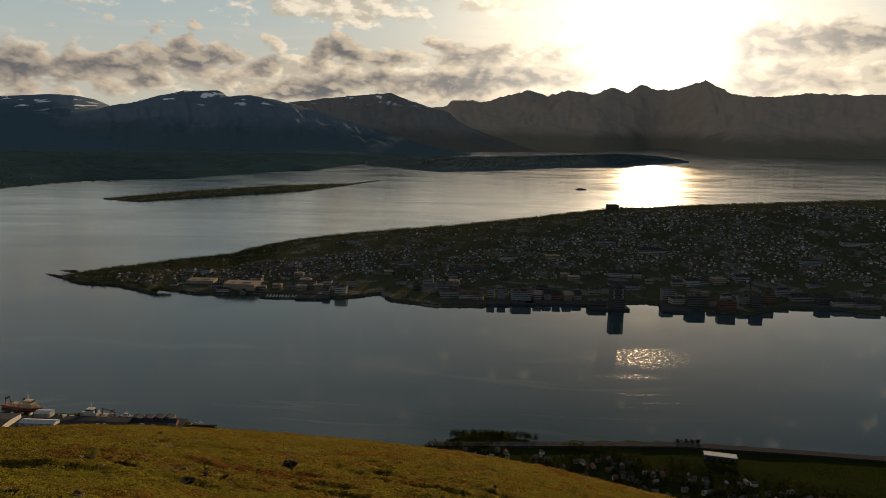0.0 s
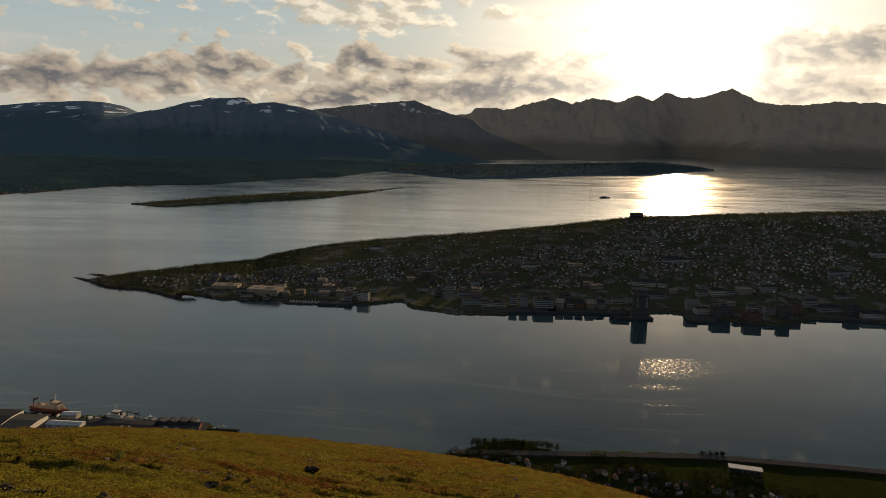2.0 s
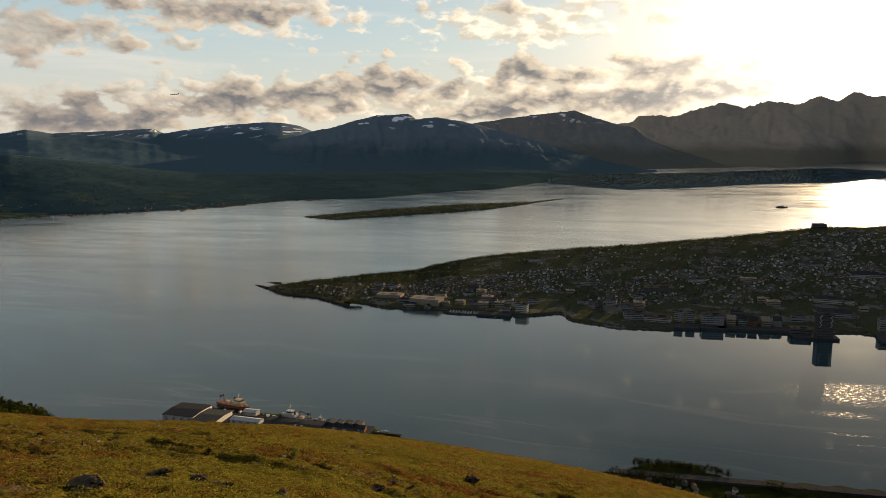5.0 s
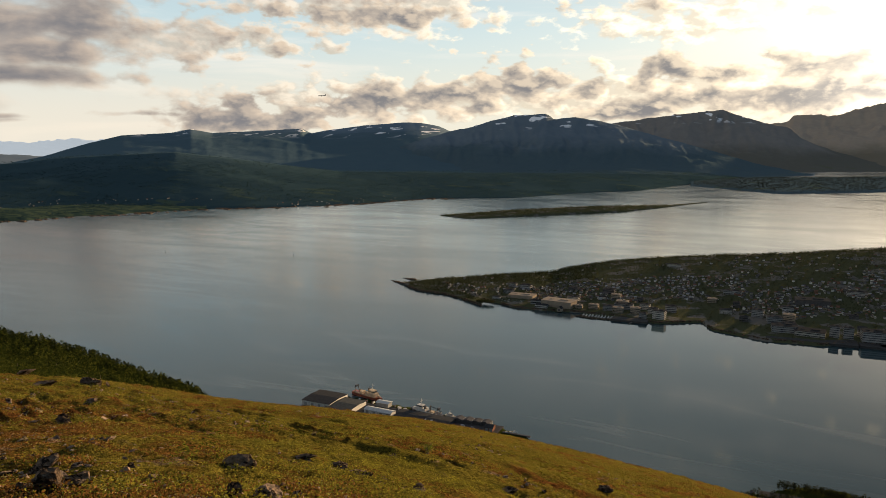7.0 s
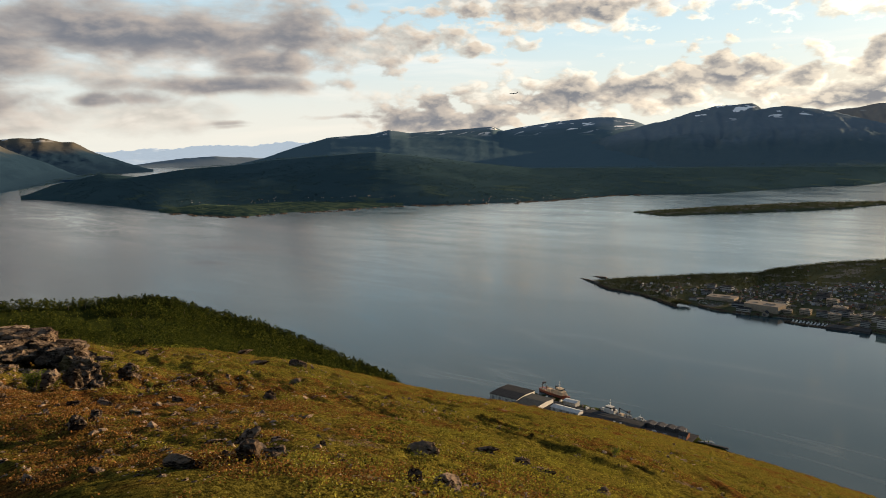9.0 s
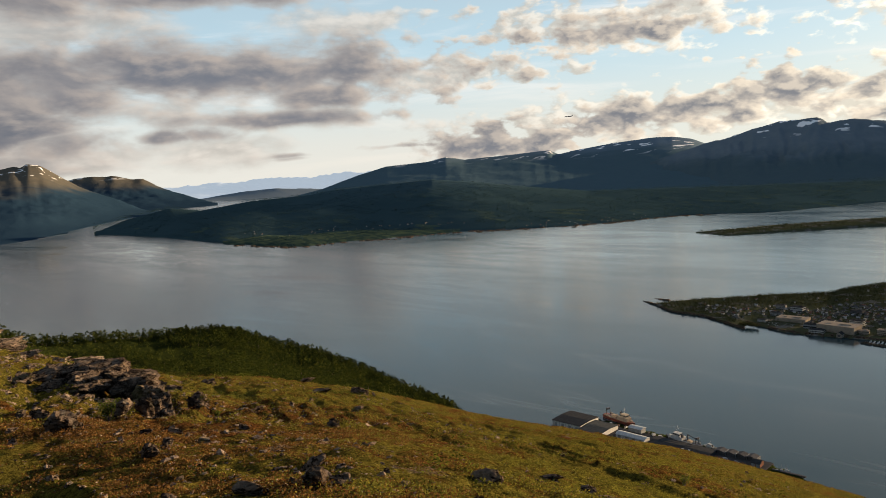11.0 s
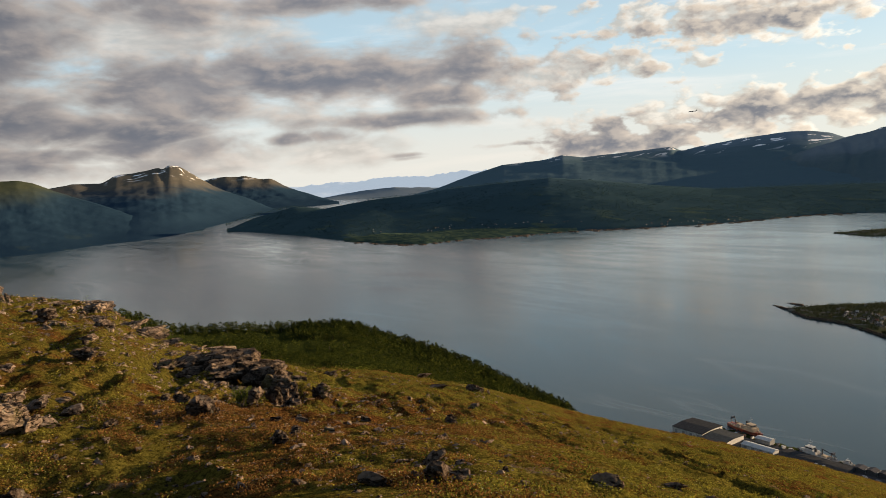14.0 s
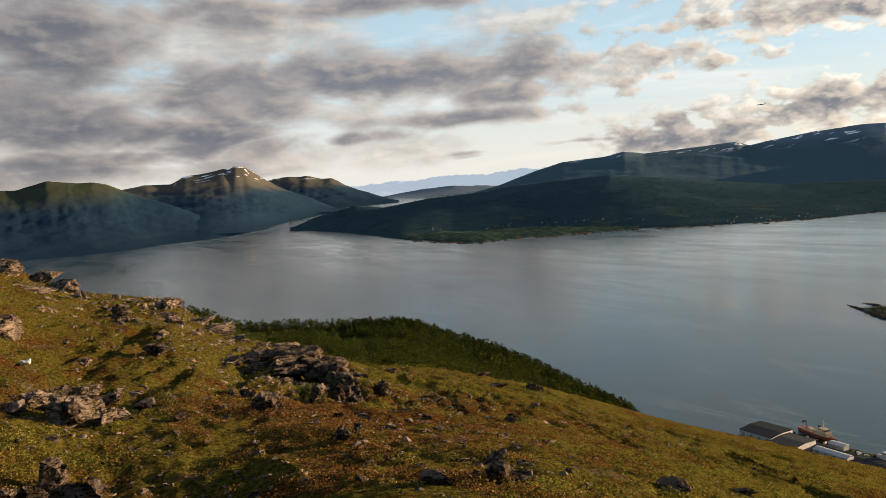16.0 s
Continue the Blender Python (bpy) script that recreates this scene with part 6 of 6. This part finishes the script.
def build_harbour():
    g = np.random.default_rng(61)
    quay = part("quay", Geo().box(-99, 180.4, -1.5, 62, 12.2, 2.2), TARMAC, None)
    tagged(quay, "grey concrete harbour quay with worn tarmac", "quay", kind="structure")
    warehouse(-125, 181.4, 10, 10, 1.75, 0, WHITE, ROOF_DARK, "large white warehouse with a dark flat roof")
    warehouse(-116.1, 180.0, 7.6, 9.6, 1.3, -1, WHITE, ROOF_SLATE, "white warehouse with a grey-black roof on the quay")
    warehouse(-104.5, 179.6, 9.2, 2.9, 1.35, -2, WHITE, ROOF_GREY, "narrow white boat hall with a pale pitched roof", True)
    warehouse(-107.0, 186.6, 4.2, 2.6, 1.2, 0, GREY, ROOF_GREY, "grey harbour office with a flat roof")
    warehouse(-90.5, 181.0, 17, 7.0, 0.85, -2, DARK, ROOF_DARK, "long dark shed beside the quay")
    for i in range(2):
        light = part("skylight", Geo().box(0, 0, 0, 0.8, 0.7, 0.16, 0.8), WHITE, None)
        light.matrix_world = pose(-89.4 + i * 1.9, 179.6, 1.62, 8, 0, -2)
        tagged(light, "small white skylight on the long dark shed", "skylight", "shed skylights")
    for i in range(4):
        warehouse(-81 + i * 2.7, 185 + 0.2 * i, 2.4, 3.0, 0.8, 88, DARK, DARK, "grey gabled boathouse in a row", True)
    warehouse(-70.6, 182.6, 2.2, 3.0, 1.1, 4, BRICK, ROOF_DARK, "red-brown gabled wharf building", True)
    ship(-116.4, 192.6, -14, 12.4, ORANGE, BUFF, "orange and cream fishing trawler moored at the quay")
    ship(-92.8, 187.3, 170, 11.4, HULL_DARK, WHITE, "white and dark blue work ship with a long crane", True)
    ship(-84.5, 187.8, 168, 5.6, WHITE, WHITE, "small white fishing boat with a dark mast")
    pier = part("pier", Geo().box(0, 0, 0.35, 8, 0.6, 0.3).box(-3, 0, -1, 0.3, 0.4, 1.4).box(0, 0, -1, 0.3, 0.4, 1.4).box(3, 0, -1, 0.3, 0.4, 1.4), DARK, None)
    pier.matrix_world = pose(-63, 183, 0, 0, 0, 0)
    tagged(pier, "narrow dark timber pier", "pier", kind="structure")
    for i in range(3):
        at = pose(-66.0 + i * 0.9, 183.0 + 0.7 * i, 0.08, 0, 0, 35)
        boat = thing("motor_boat", "white motor boat at the end of the pier", "boat", "pier boats", at)
        part("hull", Geo().hull(2.0, 0.7, 0.35), WHITE, boat)
        part("cabin", Geo().box(0.1, 0, 0.3, 0.8, 0.5, 0.4, 0.75), WHITE, boat)
        part("mast", Geo().tube((0.1, 0, 0.5), (0.1, 0, 1.9), 0.03, 0.02, 5), STEEL, boat)
    for i in range(22):
        cx, cy = g.uniform(-120, -96), g.choice([175.4, 176.3, 186.6, 187.1])
        m, word = [(WHITE, "white"), (GREY, "grey"), (BRICK, "rust-red"), (DARK, "dark")][i % 4]
        box = thing("shipping_container", f"{word} shipping container standing on the quay", "container", "quay containers", pose(cx, cy, 0.71, 0, 0, g.choice([0, 0, 90]) + g.uniform(-6, 6)))
        part("box", Geo().box(0, 0, 0, 1.15, 0.48, 0.48), m, box)
        part("door", Geo().box(0.585, 0, 0.02, 0.03, 0.44, 0.44), STEEL, box)


def van(x, y, turn, mat, word):
    ob = thing("delivery_van", f"{word} delivery van parked on the quay", "van", "vans on the quay", pose(x, y, 0.71, 0, 0, turn))
    part("body", Geo().box(0, 0, 0.1, 1.05, 0.42, 0.42, 0.94).box(0.6, 0, 0.1, 0.25, 0.40, 0.22, 0.9), mat, ob)
    part("windscreen", Geo().box(0.53, 0, 0.33, 0.04, 0.36, 0.14), PANE, ob)
    for wx in (-0.32, 0.45):
        for wy in (-0.2, 0.2):
            part("wheel", Geo().tube((wx, wy - 0.04, 0.09), (wx, wy + 0.04, 0.09), 0.09, 0.09, 10), HULL_DARK, ob)


for vx, vy, vt, vm, vw in ((-99.4, 186.0, 20, WHITE, "white"), (-98.0, 184.8, 95, GREY, "grey"), (-101.2, 185.8, 80, WHITE, "white"), (-96.4, 185.8, 10, BRICK, "rust-red"), (-112.6, 175.6, 5, WHITE, "white"),
                           (-115.5, 175.4, 0, GREY, "grey"), (-109.6, 176.0, 85, WHITE, "white"), (-78.6, 181.5, 15, WHITE, "white"), (-75.4, 181.2, -5, GREY, "grey")):
    van(vx, vy, vt, vm, vw)


# ---- the low shore below the hill ----
def build_shore():
    g = np.random.default_rng(71)
    az, r, x, y = polar_points(g, 2400, -34, 2, 122, 172, 0.5)
    z = hill_height(az, r)
    keep = (z < 9) & (np.abs(y - 176.5) > 3) & (np.hypot(x - 69, y - 169) > 7)
    kept, cells = [], set()
    for p in zip(x[keep], y[keep], z[keep]):
        cell = (round(p[0] / 2.5), round(p[1] / 2.5))
        if cell not in cells:
            cells.add(cell)
            kept.append(p)
    house_rows(kept[:330], 72, "shore_houses", "dark little houses and gardens on the near shore")
    az, r, x, y = polar_points(g, 9000, -36, 4, 118, 178, 0.5)
    z = hill_height(az, r)
    keep = (z < 30) & (np.abs(y - 176.5) > 2) & ((field(x / 9, y / 9, 3) > -0.12) | (z > 5))
    wood("shore_trees", "dark garden trees on the near shore", x[keep], y[keep], z[keep], g.uniform(0.7, 1.6, keep.sum()), 22, 73, 0.40, 0.24, SHORE_LEAF)
    n = 240
    ax = g.uniform(3, 26, n)
    wood("point_trees", "bushy trees on the small wooded point", ax, 180.6 - 0.01 * (ax - 13) ** 2 + g.uniform(-1.6, 1.0, n), np.full(n, 0.4), g.uniform(0.7, 1.5, n), 40, 74, 0.36, 0.20, SHORE_LEAF)
    n = 60
    ax = g.uniform(61, 68, n)
    wood("point_trees", "bushy trees on the small wooded point", ax, 178.2 + g.uniform(-0.8, 0.5, n), np.full(n, 0.4), g.uniform(0.6, 1.2, n), 36, 75, 0.36, 0.20, SHORE_LEAF)
    # shore road
    road = Geo()
    xs = np.linspace(-1, 116, 40)
    ys = np.interp(xs, [-1, 25, 62, 90, 116], [173.5, 174.8, 176.2, 173.2, 169.6])
    for a in range(len(xs) - 1):
        p, q = (xs[a], ys[a]), (xs[a + 1], ys[a + 1])
        lo, hi = -0.4, 0.95
        road.put([(p[0], p[1] - 1.3, lo), (q[0], q[1] - 1.3, lo), (q[0], q[1] - 1.3, hi), (p[0], p[1] - 1.3, hi), (p[0], p[1] + 1.3, lo), (q[0], q[1] + 1.3, lo), (q[0], q[1] + 1.3, hi), (p[0], p[1] + 1.3, hi)],
                 [(0, 1, 2, 3), (3, 2, 6, 7), (5, 4, 7, 6)])
    tagged(mesh_of("road", road.v, road.f, TARMAC, False), "dark asphalt shore road", "road", kind="structure")
    hall = thing("sports_hall", "low hall with a long pale metal roof", "hall", "", pose(69.5, 169.0, 0.3, 0, 0, -14))
    part("wall", Geo().box(0, 0, 0, 7.4, 2.2, 1.3), DARK, hall)
    part("roof", Geo().box(0, 0, 1.3, 7.8, 2.4, 0.14), WHITE, hall, "pale metal roof")
    for i in range(5):
        part("window", Geo().box(-2.8 + i * 1.4, -1.12, 0.4, 0.8, 0.05, 0.5), PANE, hall)


# ---- small things on the water and in the air ----
def build_far_things():
    for bx, by, tall in ((-320, 429, 2.0), (-406, 352, 0.7), (-416, 401, 0.9)):
        mark = thing("sea_mark", "slim dark sea mark standing in the fjord", "beacon", "sea marks", pose(bx, by, 0))
        part("pole", Geo().tube((0, 0, -1), (0, 0, tall), 0.11, 0.07, 8), DARK, mark)
        part("float", Geo().tube((0, 0, -0.3), (0, 0, 0.4), 0.35, 0.3, 10), DARK, mark)
    ferry = thing("ferry", "small dark ferry under way on the bright fjord", "ship", "", pose(186, 991, 0, 0, 0, 5))
    part("hull", Geo().hull(14, 2.6, 1.2), HULL_DARK, ferry)
    part("deckhouse", Geo().box(-1.2, 0, 1.15, 7.5, 2.0, 0.8, 0.95), GREY, ferry)
    part("bridge", Geo().box(1.2, 0, 1.95, 1.8, 1.8, 0.6, 0.9), WHITE, ferry)
    part("mast", Geo().tube((0.6, 0, 2.5), (0.6, 0, 3.6), 0.10, 0.05, 6), DARK, ferry)
    eye = EYE + way(34.3, 3.65) * 1500
    plane = thing("airliner", "small dark airliner flying over the mountains", "aeroplane", "", pose(eye.x, eye.y, eye.z, 0, 0, 200))
    part("fuselage", Geo().tube((-7, 0, 0), (5, 0, 0), 0.75, 0.75, 10).tube((5, 0, 0), (7, 0, -0.1), 0.75, 0.2, 10).tube((-7, 0, 0), (-9.5, 0, 0.4), 0.75, 0.15, 10), GREY, plane)
    for s in (-1, 1):
        part("wing", Geo().put([(1, s * 0.6, -0.3), (-1.6, s * 0.6, -0.3), (-3.4, s * 7, 0.3), (-2.4, s * 7, 0.3), (1, s * 0.6, -0.1), (-1.6, s * 0.6, -0.1), (-3.4, s * 7, 0.4), (-2.4, s * 7, 0.4)],
                               [(0, 1, 2, 3), (4, 7, 6, 5), (0, 3, 7, 4), (1, 5, 6, 2), (3, 2, 6, 7)]), GREY, plane)
        part("engine", Geo().tube((-1.4, s * 2.4, -0.6), (0.6, s * 2.4, -0.6), 0.4, 0.4, 8), DARK, plane)
        part("tailplane", Geo().box(-8.6, s * 1.4, 0.4, 0.9, 2.4, 0.12), GREY, plane)
    part("fin", Geo().put([(-7, -0.08, 0.5), (-9.4, -0.08, 0.5), (-9.8, -0.08, 2.8), (-8.9, -0.08, 2.8), (-7, 0.08, 0.5), (-9.4, 0.08, 0.5), (-9.8, 0.08, 2.8), (-8.9, 0.08, 2.8)],
                          [(0, 1, 2, 3), (7, 6, 5, 4), (0, 3, 7, 4), (1, 5, 6, 2), (3, 2, 6, 7), (0, 4, 5, 1)]), GREY, plane)


scatter_stones()
scatter_rubble()
scatter_heath()
dwarf_birch()
for i, (sx, sy, st) in enumerate(((-22.3, 8.3, 0.7), (-24.0, 9.3, 0.5), (-11.9, 23.4, 0.55), (-23.0, 12.0, 0.35))):
    birch_shrub(sx, sy, st, 80 + i, 16 if i < 2 else 4)
build_woods()
build_town()
build_harbour()
build_shore()
build_far_things()
